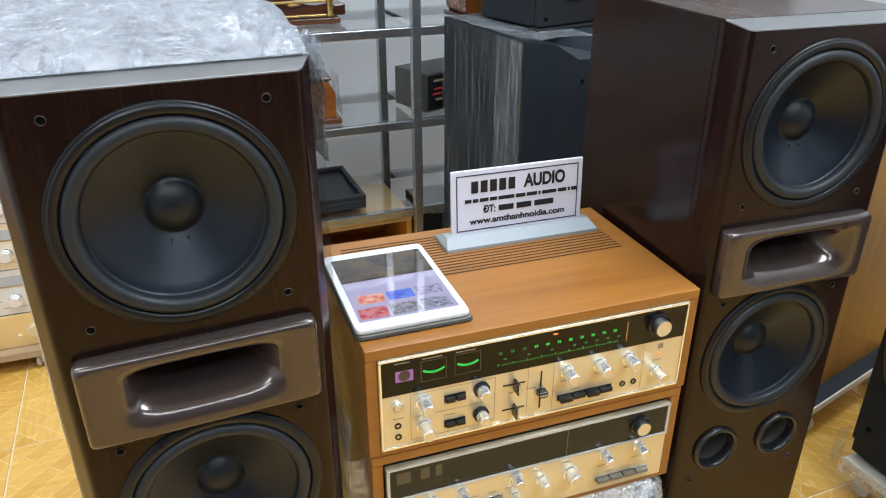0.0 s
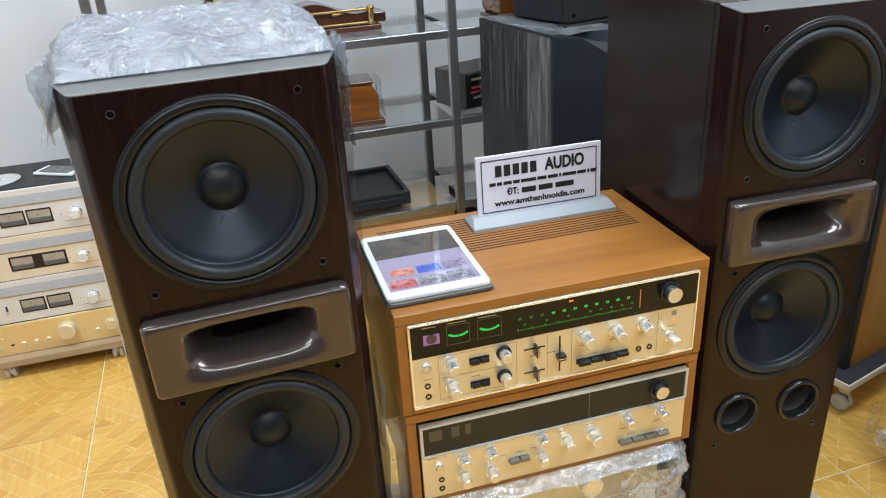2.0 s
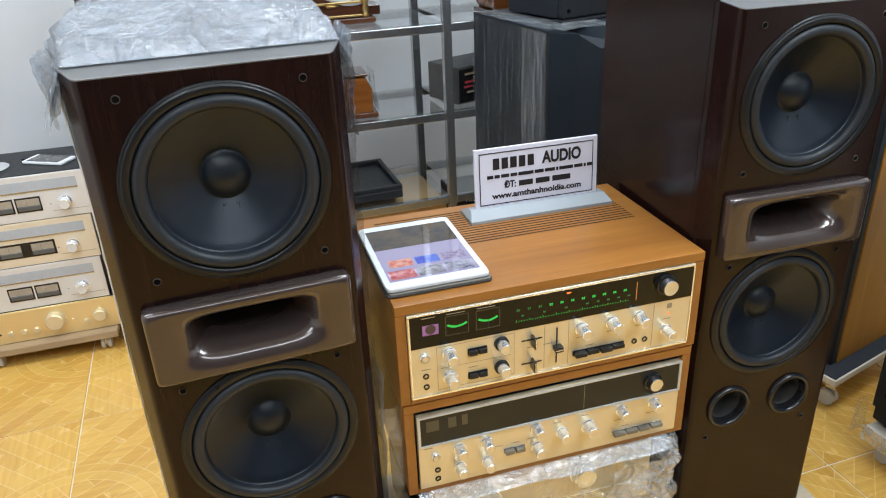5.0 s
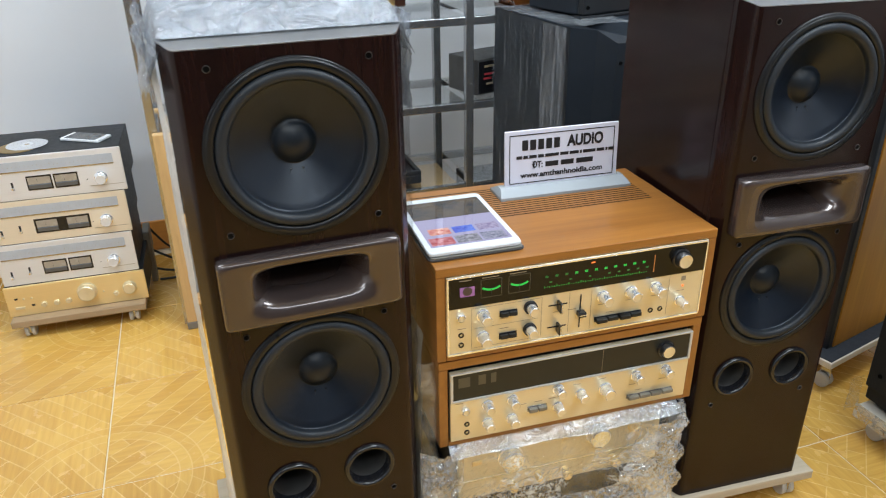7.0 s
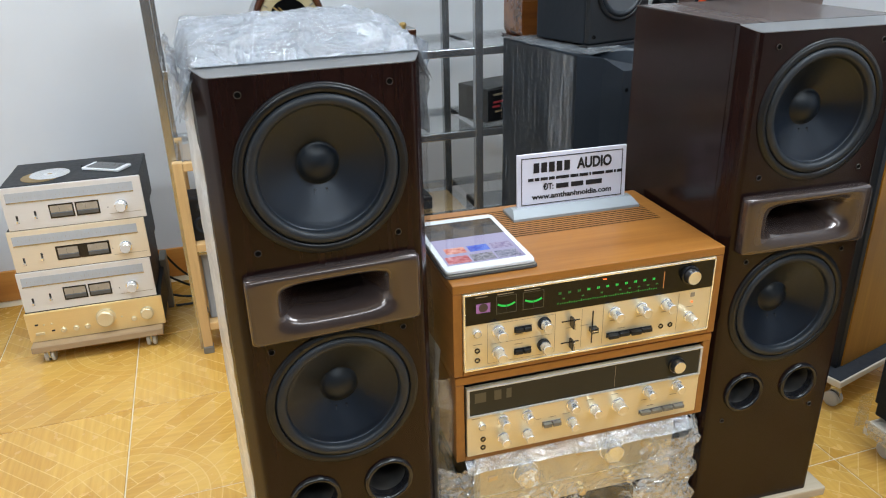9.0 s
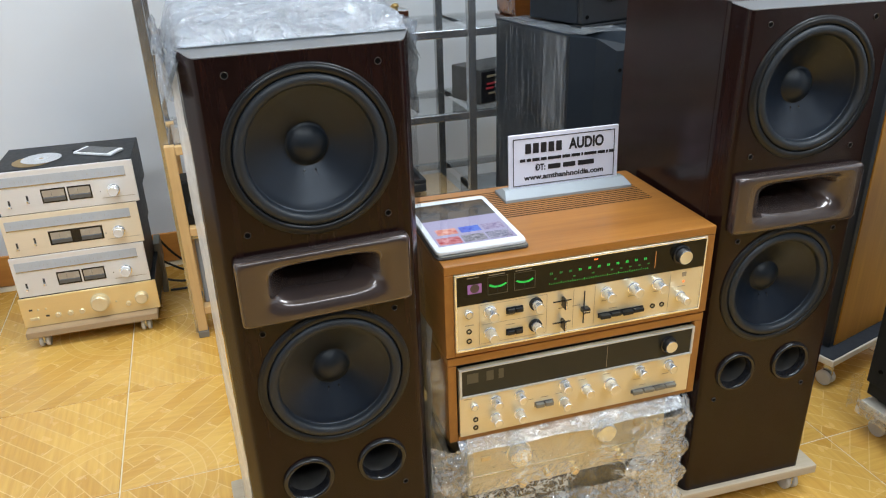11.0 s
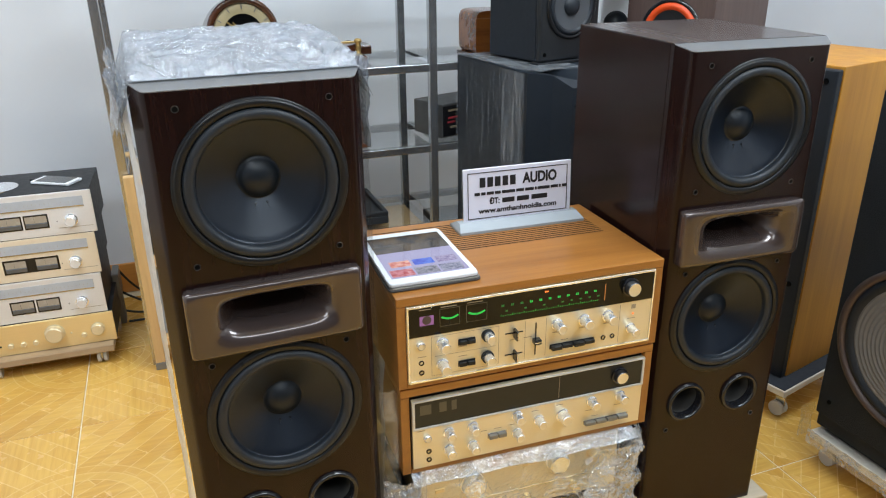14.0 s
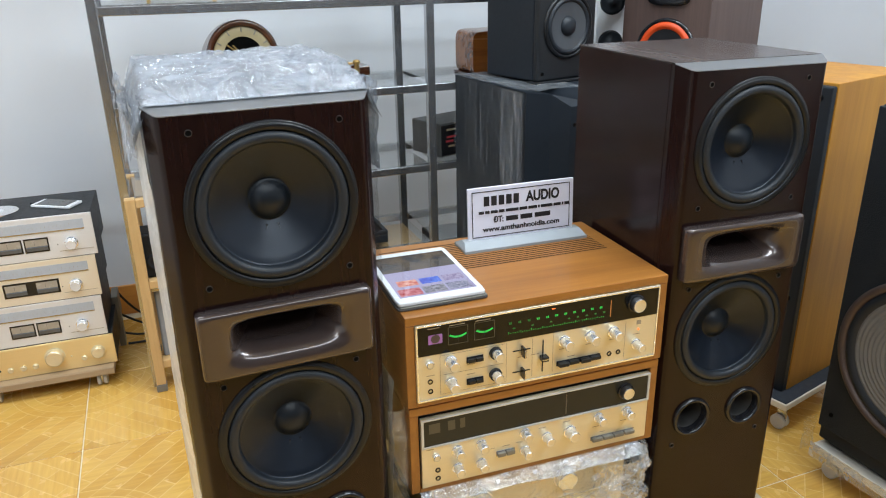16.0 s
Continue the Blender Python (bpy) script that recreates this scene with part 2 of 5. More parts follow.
def shelf_glass():
    m = Mat("clear_shelf_glass")
    t = m.t
    tr = t.nodes.new("ShaderNodeBsdfTransparent")
    tr.inputs[0].default_value = (0.98, 0.99, 0.985, 1)
    gl = t.nodes.new("ShaderNodeBsdfGlossy")
    gl.inputs["Roughness"].default_value = 0.03
    mx = t.nodes.new("ShaderNodeMixShader")
    lw = t.nodes.new("ShaderNodeLayerWeight")
    m.link(m.math("MULTIPLY_ADD", m.math("POWER", lw.outputs["Facing"], 3.0), 0.8, 0.05), mx.inputs[0])
    m.link(tr.outputs[0], mx.inputs[1])
    m.link(gl.outputs[0], mx.inputs[2])
    m.link(mx.outputs[0], t.nodes["Material Output"].inputs[0])
    return m.m


GLASS_SHELF = shelf_glass()
STREAKED = wood("streaked_grey_plastic", (0.16, 0.18, 0.21), (0.42, 0.45, 0.49), 2, 0.35, 0.0, 18)
CABLE = plain("black_cable", (0.015, 0.015, 0.015), 0.5)
CARPET = plain("dark_felt", (0.022, 0.026, 0.034), 0.95, bump=0.5, bscale=900)
WHEEL = plain("castor_wheel", (0.55, 0.53, 0.50), 0.4)


def wall_paint():
    m = Mat("white_wall_paint", (0.68, 0.70, 0.74), 0.6)
    v = m.coords()
    m.color(m.mix(m.noise(1.6, v, 5), (0.64, 0.66, 0.70), (0.735, 0.755, 0.79)))
    m.bump(m.noise(120, v, 4), 0.08, 0.001)
    return m.m


def tile_glaze():
    """Glazed tile printed with diagonal strips of wood and a quarter ring of two curved bands round one corner."""
    m = Mat("wood_print_tile", (0.7, 0.42, 0.15), 0.22, coat=0.35)
    tc = m.t.nodes.new("ShaderNodeTexCoord")
    info = m.t.nodes.new("ShaderNodeObjectInfo")
    sep = m.t.nodes.new("ShaderNodeSeparateXYZ")
    m.link(tc.outputs["Object"], sep.inputs[0])
    x, y = m.math("ADD", sep.outputs[0], 0.2225), m.math("ADD", sep.outputs[1], 0.2225)
    dist = m.math("SQRT", m.math("ADD", m.math("MULTIPLY", x, x), m.math("MULTIPLY", y, y)))

    def strips(angle, length, height, shift):
        mp = m.t.nodes.new("ShaderNodeMapping")
        mp.inputs["Rotation"].default_value = (0, 0, radians(angle))
        mp.inputs["Location"].default_value = (shift, shift * 0.37, 0)
        m.link(tc.outputs["Object"], mp.inputs["Vector"])
        b = m.node("ShaderNodeTexBrick", Scale=1.0)
        b.offset, b.offset_frequency = 0.37, 2
        b.inputs["Mortar Size"].default_value = 0.0016
        b.inputs["Mortar Smooth"].default_value = 0.3
        b.inputs["Brick Width"].default_value = length
        b.inputs["Row Height"].default_value = height
        b.inputs["Color1"].default_value = (0.675, 0.380, 0.076, 1)
        b.inputs["Color2"].default_value = (0.80, 0.49, 0.120, 1)
        b.inputs["Mortar"].default_value = (0.88, 0.60, 0.22, 1)
        m.link(mp.outputs[0], b.inputs["Vector"])
        mg = m.t.nodes.new("ShaderNodeMapping")
        mg.inputs["Rotation"].default_value = (0, 0, radians(angle))
        mg.inputs["Scale"].default_value = (7, 95, 1)
        m.link(tc.outputs["Object"], mg.inputs["Vector"])
        g = m.noise(1.0, mg.outputs[0], 4)
        return m.mix(0.42, b.outputs["Color"], m.ramp(g, [(0.3, (0.58, 0.42, 0.22)), (0.7, (1.0, 1.0, 1.0))]), "MULTIPLY")

    c = m.mix(m.math("LESS_THAN", dist, 0.205), strips(-45, 0.23, 0.044, 0.013), strips(-33, 0.150, 0.040, 0.031))
    n = m.noise(5.0, tc.outputs["Object"], 3)
    for r0, r1, tint in ((0.180, 0.210, (0.77, 0.465, 0.110)), (0.210, 0.240, (0.68, 0.380, 0.078))):
        inside = m.math("MULTIPLY", m.math("GREATER_THAN", dist, r0), m.math("LESS_THAN", dist, r1))
        c = m.mix(m.math("MULTIPLY", inside, 0.5), c, m.mix(n, tuple(v * 0.88 for v in tint), tuple(min(1.0, v * 1.08) for v in tint)))
    for r in (0.180, 0.210, 0.240):
        line = m.math("LESS_THAN", m.math("ABSOLUTE", m.math("SUBTRACT", dist, r)), 0.0015)
        c = m.mix(m.math("MULTIPLY", line, 0.5), c, (0.88, 0.61, 0.23))
    blotch = m.noise(3.2, tc.outputs["Object"], 3)
    c = m.mix(0.5, c, m.ramp(blotch, [(0.3, (0.84, 0.76, 0.64)), (0.7, (1.0, 1.0, 1.0))]), "MULTIPLY")
    hue = m.math("MULTIPLY_ADD", info.outputs["Random"], 0.10, 0.95)
    comb = m.t.nodes.new("ShaderNodeCombineColor")
    for i in range(3):
        m.link(hue, comb.inputs[i])
    c = m.mix(1.0, c, comb.outputs[0], "MULTIPLY")
    m.color(c)
    w = m.coords(kind="Object")
    m.rough_var(m.noise(20, w, 4), 0.16, 0.34)
    m.bump(m.noise(35, w, 3), 0.05, 0.001)
    return m.m


WALLPAINT = wall_paint()
DARK_BACKING = plain("dark_backing", (0.05, 0.05, 0.055), 0.5)
TILE = tile_glaze()
GROUT = plain("pale_grout", (0.80, 0.70, 0.50), 0.8)
CEILING = plain("white_ceiling", (0.80, 0.81, 0.83), 0.8, vary=0.03, scale=2)


# ---- shape helpers ----
def thing(name, label, category, m, group="", kind=""):
    ob = new(name)
    ob.empty_display_size = 0.05
    ob.matrix_world = m
    return tagged(ob, label, category, group, kind)


def part(name, bm, material, parent, label="", smooth=False, at=None):
    me = bpy.data.meshes.new(name)
    bmesh.ops.recalc_face_normals(bm, faces=bm.faces)
    bm.to_mesh(me)
    bm.free()
    me.materials.append(material)
    if smooth:
        me.shade_smooth()
    ob = new(name, me)
    ob.parent = parent
    if at is not None:
        ob.matrix_basis = at
    if label:
        ob["label"] = label
    return ob


def share(name, ob, parent, at):
    """Another part on the same mesh."""
    o = new(name, ob.data)
    o.parent = parent
    o.matrix_basis = at
    return o


def box(x0, x1, y0, y1, z0, z1, bev=0.0, seg=2, bm=None):
    b = bmesh.new()
    bmesh.ops.create_cube(b, size=1)
    for v in b.verts:
        v.co = ((x0 + x1) / 2 + v.co.x * (x1 - x0), (y0 + y1) / 2 + v.co.y * (y1 - y0), (z0 + z1) / 2 + v.co.z * (z1 - z0))
    if bev:
        bmesh.ops.bevel(b, geom=b.edges[:], offset=bev, segments=seg, profile=0.5, affect="EDGES")
    if bm is None:
        return b
    me = bpy.data.meshes.new("tmp")
    b.to_mesh(me)
    b.free()
    bm.from_mesh(me)
    bpy.data.meshes.remove(me)
    return bm


def lathe(profile, n=48, cx=0.0, cy=0.0, cz=0.0, axis="y", bm=None, close=False):
    """Turned shape: profile of (radius, distance along the axis)."""
    bm = bm or bmesh.new()
    rings = []
    for r, d in profile:
        if r < 1e-6:
            p = {"y": (cx, cy + d, cz), "z": (cx, cy, cz + d), "x": (cx + d, cy, cz)}[axis]
            rings.append([bm.verts.new(p)])
            continue
        ring = []
        for i in range(n):
            a = 2 * math.pi * i / n
            c, s = r * math.cos(a), r * math.sin(a)
            p = {"y": (cx + c, cy + d, cz + s), "z": (cx + c, cy + s, cz + d), "x": (cx + d, cy + c, cz + s)}[axis]
            ring.append(bm.verts.new(p))
        rings.append(ring)
    for a, b in zip(rings, rings[1:] + (rings[:1] if close else [])):
        for i in range(n):
            j = (i + 1) % n
            if len(a) == 1 and len(b) == 1:
                continue
            if len(a) == 1:
                bm.faces.new((a[0], b[i], b[j]))
            elif len(b) == 1:
                bm.faces.new((a[i], b[0], a[j]))
            else:
                bm.faces.new((a[i], b[i], b[j], a[j]))
    return bm


def loft(rings, cap_first=False, cap_last=False):
    bm = bmesh.new()
    vs = [[bm.verts.new(p) for p in ring] for ring in rings]
    n = len(vs[0])
    for a, b in zip(vs, vs[1:]):
        for i in range(n):
            j = (i + 1) % n
            bm.faces.new((a[i], b[i], b[j], a[j]))
    if cap_first:
        bm.faces.new(vs[0])
    if cap_last:
        bm.faces.new(vs[-1])
    return bm


def squircle(a, b, n, y, cx=0.0, cz=0.0, count=64):
    pts = []
    for i in range(count):
        t = 2 * math.pi * (i + 0.5) / count
        c, s = math.cos(t), math.sin(t)
        pts.append((cx + a * math.copysign(abs(c) ** (2 / n), c), y, cz + b * math.copysign(abs(s) ** (2 / n), s)))
    return pts


def holed(outline, holes, y=0.0):
    """Flat face in the xz plane with holes in it; outline and holes are lists of (x, z)."""
    bm = bmesh.new()
    edges = []
    for loop in [outline, *holes]:
        vs = [bm.verts.new((x, y, z)) for x, z in loop]
        edges += [bm.edges.new((vs[i], vs[(i + 1) % len(vs)])) for i in range(len(vs))]
    bmesh.ops.triangle_fill(bm, use_beauty=True, use_dissolve=False, edges=edges)
    return bm


def circle(cx, cz, r, n=48):
    return [(cx + r * math.cos(2 * math.pi * i / n), cz + r * math.sin(2 * math.pi * i / n)) for i in range(n)]


def tube(points, r, n=8, bm=None):
    """Round bar along points."""
    pts = [Vector(p) for p in points]
    rings = []
    for i, p in enumerate(pts):
        d = (pts[min(i + 1, len(pts) - 1)] - pts[max(i - 1, 0)]).normalized()
        u = d.orthogonal().normalized()
        w = d.cross(u)
        rings.append([p + r * (math.cos(2 * math.pi * k / n) * u + math.sin(2 * math.pi * k / n) * w) for k in range(n)])
    return loft(rings, True, True)


def words(text, size, material, parent, at, name="lettering", bold=0.0, width=None):
    cu = bpy.data.curves.new("lettering", "FONT")
    cu.body, cu.size, cu.offset, cu.align_x, cu.align_y, cu.extrude = text, size, bold, "CENTER", "CENTER", 0.0002
    tmp = new("lettering", cu)
    dg = bpy.context.evaluated_depsgraph_get()
    me = bpy.data.meshes.new_from_object(tmp.evaluated_get(dg))
    bpy.data.objects.remove(tmp)
    xs = [v.co.x for v in me.vertices]
    if width:
        k = width / (max(xs) - min(xs))
        for v in me.vertices:
            v.co.x *= k
    me.materials.clear()
    me.materials.append(material)
    ob = new(name, me)
    ob.parent = parent
    ob.matrix_basis = at
    return ob


# ---- room ----
X0, X1, Y0, Y1, ZC = -2.3, 2.75, -2.16, 2.80, 3.1


def structure(name, bm, material, label):
    ob = part(name, bm, material, None)
    return tagged(ob, label, name.split("_")[0], kind="structure")


floor = structure("floor", box(X0, X1, Y0, Y1, -0.12, -0.003), GROUT, "pale grout bed under glazed wood-print floor tiles")
structure("wall_north", box(X0 - 0.15, X1 + 0.15, Y1, Y1 + 0.15, -0.12, ZC), WALLPAINT, "white painted back wall of the shop")
structure("wall_east", box(X1, X1 + 0.15, Y0, Y1, -0.12, ZC), WALLPAINT, "white painted side wall")
structure("wall_west", box(X0 - 0.15, X0, Y0, Y1, -0.12, ZC), WALLPAINT, "white painted side wall")
# never in view; coloured dark only so that glossy fronts reflect little
structure("wall_south", box(X0 - 0.15, X1 + 0.15, Y0 - 0.15, Y0, -0.12, ZC), DARK_BACKING, "unseen dark grey end wall, added to keep reflections low")
structure("ceiling", box(X0 - 0.15, X1 + 0.15, Y0 - 0.15, Y1 + 0.15, ZC, ZC + 0.12), CEILING, "plain white ceiling")
structure("baseboard", box(X0, X1, Y1 - 0.014, Y1, 0.0, 0.125, 0.003), BASEBOARD, "reddish brown wooden baseboard along the back wall")


# ---- floor-standing speakers ----
H = 1.062
SOCKET = plain("socket_metal", (0.075, 0.068, 0.066), 0.32, 0.7)


WOOFERS = (0.9040, 0.5065)


def woofer(parent, cz):
    ring = [(0.1302, 0.0006), (0.1299, -0.0026), (0.1282, -0.0044), (0.1268, -0.0040), (0.1256, -0.0058), (0.1235, -0.0066), (0.1185, -0.0060), (0.1160, -0.0050), (0.1148, -0.0020), (0.1142, 0.004)]
    part("trim_ring", lathe(ring, 72, 0, 0, cz), RING, parent, smooth=True)
    prof = [(0.1147, 0.0005)] + [(0.1056 + 0.0088 * math.cos(a), -0.0005 - 0.0080 * math.sin(a)) for a in np.linspace(0.10, math.pi - 0.10, 16)] + [(0.0962, 0.0045)]
    part("surround", lathe(prof, 72, 0, 0, cz), RUBBER, parent, smooth=True)
    cone = [(0.0966, 0.0036), (0.0955, 0.0062), (0.0935, 0.0068), (0.084, 0.0125), (0.07, 0.0205), (0.055, 0.0288), (0.042, 0.036), (0.031, 0.042)]
    part("cone", lathe(cone, 72, 0, 0, cz), CONE, parent, smooth=True)
    dome = [(0.0424 * math.sin(a), 0.0405 + 0.0273 - 0.0424 * math.cos(a)) for a in np.linspace(radians(50), 0, 9)]
    dome[-1] = (0.0, 0.0254)
    cap = part("dust_cap", lathe([(0.0345, 0.0405)] + dome, 48, 0, 0, cz), CAP, parent, smooth=True)
    for sx in (-0.009, 0.009):
        part("wire_pad", lathe([(0.0, -0.002), (0.0018, -0.001), (0.002, 0.002)], 10, sx, 0.0365, cz - 0.0400), BLACK_GLOSS, cap)
        part("lead_wire", tube([(sx, 0.0358, cz - 0.041), (sx * 1.15, 0.0335, cz - 0.0445), (sx * 1.2, 0.0330, cz - 0.0465)], 0.0007, 6), RUBBER, cap)


def tower_speaker(label, m):
    sp = thing("tower_speaker", label, "speaker", m, "pair of tower speakers")
    fx, dx, sx = 0.1475, 0.035, 0.165
    holes = [circle(0, WOOFERS[0], 0.121), circle(0, WOOFERS[1], 0.121), circle(-0.067, 0.310, 0.037, 32), circle(0.067, 0.310, 0.037, 32),
             [(x, z) for x, _, z in squircle(0.10, 0.036, 5, 0, 0, 0.695, 40)]]
    fe, zt = fx - 0.007, H - 0.010
    bm = holed([(-fe, 0), (fe, 0), (fe, zt - 0.0018), (-fe, zt - 0.0018)], holes)
    part("baffle", bm, MAHOGANY, sp)

    def bend(p, q, r, n):
        return [tuple((1 - u) ** 2 * a + 2 * u * (1 - u) * b + u * u * c for a, b, c in zip(p, q, r)) for u in np.linspace(0, 1, n)]

    # rounded flank from the front face back to the side, as (x, y)
    flank = bend((fe, 0.0), (fx, 0.0), (fx + 0.0045, 0.009), 7) + bend((sx - 0.0075, dx - 0.015), (sx, dx - 0.001), (sx, dx), 6)
    top = lambda y: zt + 0.010 * y / dx
    t = 0.046
    for s in (-1, 1):
        bm = bmesh.new()
        rail = flank + [(sx, t)]
        lo = [bm.verts.new((s * x, y, 0.0)) for x, y in rail]
        hi = [bm.verts.new((s * x, y, min(top(y) - 0.0018, H - 0.0020))) for x, y in rail]
        for k in range(len(rail) - 1):
            bm.faces.new((lo[k], lo[k + 1], hi[k + 1], hi[k]))
        part("side_bevel", bm, MAHOGANY, sp, smooth=True)
    edge = [(x + 0.0006, y) for x, y in flank]
    edge = [(-x, y) for x, y in reversed(edge)] + edge
    front = [(x, y - 0.0006) for x, y in edge]
    rings = [[(x, y, top(y) - 0.0020) for x, y in front], [(x, y, top(y) - 0.0005) for x, y in front], [(x * 0.9965, y + 0.0008, top(y)) for x, y in edge]]
    part("top_trim", loft(rings, True, True), TRIM, sp, "grey satin bevel along the top edge")
    bb_ = box(-sx + 0.0008, sx - 0.0008, t + 0.0015, 0.405, 0.0, H - 0.0006, 0.002)
    front = [f for f in bb_.faces if f.normal.y < -0.9]
    bmesh.ops.delete(bb_, geom=front, context="FACES")
    part("body", bb_, MAHOGANY, sp)
    part("top_panel", box(-sx + 0.0006, sx - 0.0006, dx + 0.0006, 0.405, H - 0.0005, H + 0.0006), DUSTY_SHEEN_TOP, sp, "dark glossy top, paled by slight dust and a painted-in wall reflection")
    for cz in WOOFERS:
        woofer(sp, cz)
    # horn
    hz = 0.6975
    rings = [squircle(0.1375, 0.0580, 22, 0.0, 0, hz, 96), squircle(0.1374, 0.0579, 22, -0.0125, 0, hz, 96), squircle(0.1366, 0.0571, 21, -0.0165, 0, hz, 96), squircle(0.1348, 0.0555, 20, -0.0195, 0, hz, 96),
             squircle(0.1318, 0.0528, 18, -0.0214, 0, hz, 96), squircle(0.1280, 0.0500, 16, -0.0220, 0, hz, 96), squircle(0.104, 0.0440, 6, -0.0212, 0, hz + 0.001, 96), squircle(0.096, 0.0385, 5, -0.0196, 0, hz + 0.003, 96),
             squircle(0.090, 0.0345, 4.4, -0.0160, 0, hz + 0.0045, 96), squircle(0.085, 0.0312, 4.0, -0.0100, 0, hz + 0.006, 96), squircle(0.079, 0.0282, 3.8, 0.000, 0, hz + 0.0075, 96),
             squircle(0.072, 0.0250, 3.6, 0.014, 0, hz + 0.0095, 96), squircle(0.064, 0.0215, 3.4, 0.033, 0, hz + 0.012, 96), squircle(0.056, 0.0180, 3.2, 0.062, 0, hz + 0.014, 96),
             squircle(0.050, 0.0155, 3.2, 0.098, 0, hz + 0.015, 96)]
    horn = part("horn", loft(rings, False, True), BRONZE, sp, "bronze-brown moulded horn with a flared slot", smooth=True)
    part("lettering_bar", box(0.022, 0.066, -0.0212, -0.0204, hz - 0.0482, hz - 0.0470), GREYINK, horn)
    # dark plate: the shade deep in the slot, put in as colour
    part("throat_shade", box(-0.049, 0.049, 0.092, 0.097, hz, hz + 0.030), VOID, horn)
    for px in (-0.067, 0.067):
        prof = [(0.0460, 0.0005), (0.0457, -0.0035), (0.0440, -0.0065), (0.0415, -0.0078), (0.0388, -0.0070), (0.0365, -0.0035), (0.0348, 0.004), (0.0342, 0.012)]
        port = part("bass_port", lathe(prof, 44, px, 0, 0.310), BLACK_GLOSS, sp, "round black bass port", smooth=True)
        part("port_tube", lathe([(0.0342, 0.0118), (0.0338, 0.020), (0.0345, 0.075)], 36, px, 0, 0.310), PORT, port, "dull grey tube", smooth=True)
        # black disc paints the unlit depth of the tube
        part("port_end_shade", lathe([(0.0344, 0.0752), (0.0, 0.0752)], 36, px, 0, 0.310), VOID, port)
    for gx, gz in ((0.108, 1.025), (0.109, 0.789), (0.109, 0.618), (0.109, 0.245)):
        for s in (-1, 1):
            sock = part("grille_socket", lathe([(0.0054, 0.0002), (0.0051, -0.0018), (0.0046, -0.0021), (0.0042, -0.0006)], 16, s * gx, 0, gz), SOCKET, sp, smooth=True)
            # black disc stands in for the shade in the hole
            part("socket_hole_shade", lathe([(0.0043, -0.0006), (0.0, -0.0006)], 16, s * gx, 0, gz), VOID, sock)
    return sp


def trolley(label, m, x0, x1, y0, y1, z, top=PLYWOOD, felt=False):
    tr = thing("trolley", label, "trolley", m, "speaker trolleys")
    part("board", box(x0, x1, y0, y1, z - 0.024, z - (0.003 if felt else 0.0), 0.003), top, tr)
    if felt:
        part("felt_pad", box(x0 + 0.004, x1 - 0.004, y0 + 0.004, y1 - 0.004, z - 0.003, z, 0.001), CARPET, tr, "dark felt cover")
    for cx in (x0 + 0.045, x1 - 0.045):
        for cy in (y0 + 0.030, y1 - 0.045):
            c = part("castor", box(-0.022, 0.022, -0.02, 0.02, z - 0.028, z - 0.0245, 0.0008), STEEL, tr, at=pose(cx, cy, 0))
            r = min(0.023, (z - 0.028) / 2.05)
            for s in (-1, 1):
                part("wheel", lathe([(0.0, -0.006), (r - 0.003, -0.006), (r, -0.004), (r, 0.004), (r - 0.003, 0.006), (0.0, 0.006)], 20, s * 0.010, 0.006, r, "x"), WHEEL, c, smooth=False)
            part("fork", box(-0.0035, 0.0035, -0.012, 0.016, r * 0.8, z - 0.027, 0.001), STEEL, c)
    return tr


YAW_L, YAW_R = 1.92, -3.55
LEFT = pose(0.0258, 0.8310, 0.083, 0, 0, YAW_L)
RIGHT = pose(0.9345, 0.8350, 0.083, 0, 0, YAW_R)
tower_speaker("tall dark mahogany tower speaker with two black woofers, film on top", LEFT)
tower_speaker("tall dark mahogany tower speaker with bare glossy top", RIGHT)
trolley("raw plywood trolley on castors under a tower speaker", pose(0.0258, 0.831, 0, 0, 0, YAW_L), -0.205, 0.185, -0.005, 0.42, 0.083)
trolley("raw plywood trolley on castors under a tower speaker", pose(0.9345, 0.835, 0, 0, 0, YAW_R), -0.205, 0.195, -0.012, 0.42, 0.083)


# ---- receivers in walnut cases ----
def knob(parent, x, z, r, l, name="knob", base=None, mat=CHROME, face=GOLD):
    """Turned aluminium knob that stands out of the panel towards -y."""
    k = part(name, lathe([(r * 1.22, 0.0), (r * 1.22, -l * 0.18), (r * 1.02, -l * 0.22), (r, -l * 0.3), (r * 0.97, -l + 0.001), (r * 0.9, -l)], 28, x, 0, z), mat, parent, smooth=False)
    part("knob_face", lathe([(r * 0.9, -l), (r * 0.55, -l + 0.0007), (0.0, -l + 0.0007)], 28, x, 0, z), face, k)
    if base:
        part("knob_ring", lathe([(r * 1.30, 0.0), (r * 1.28, -0.008), (r * 1.10, -0.009)], 28, x, 0, z), base, k)
    return k


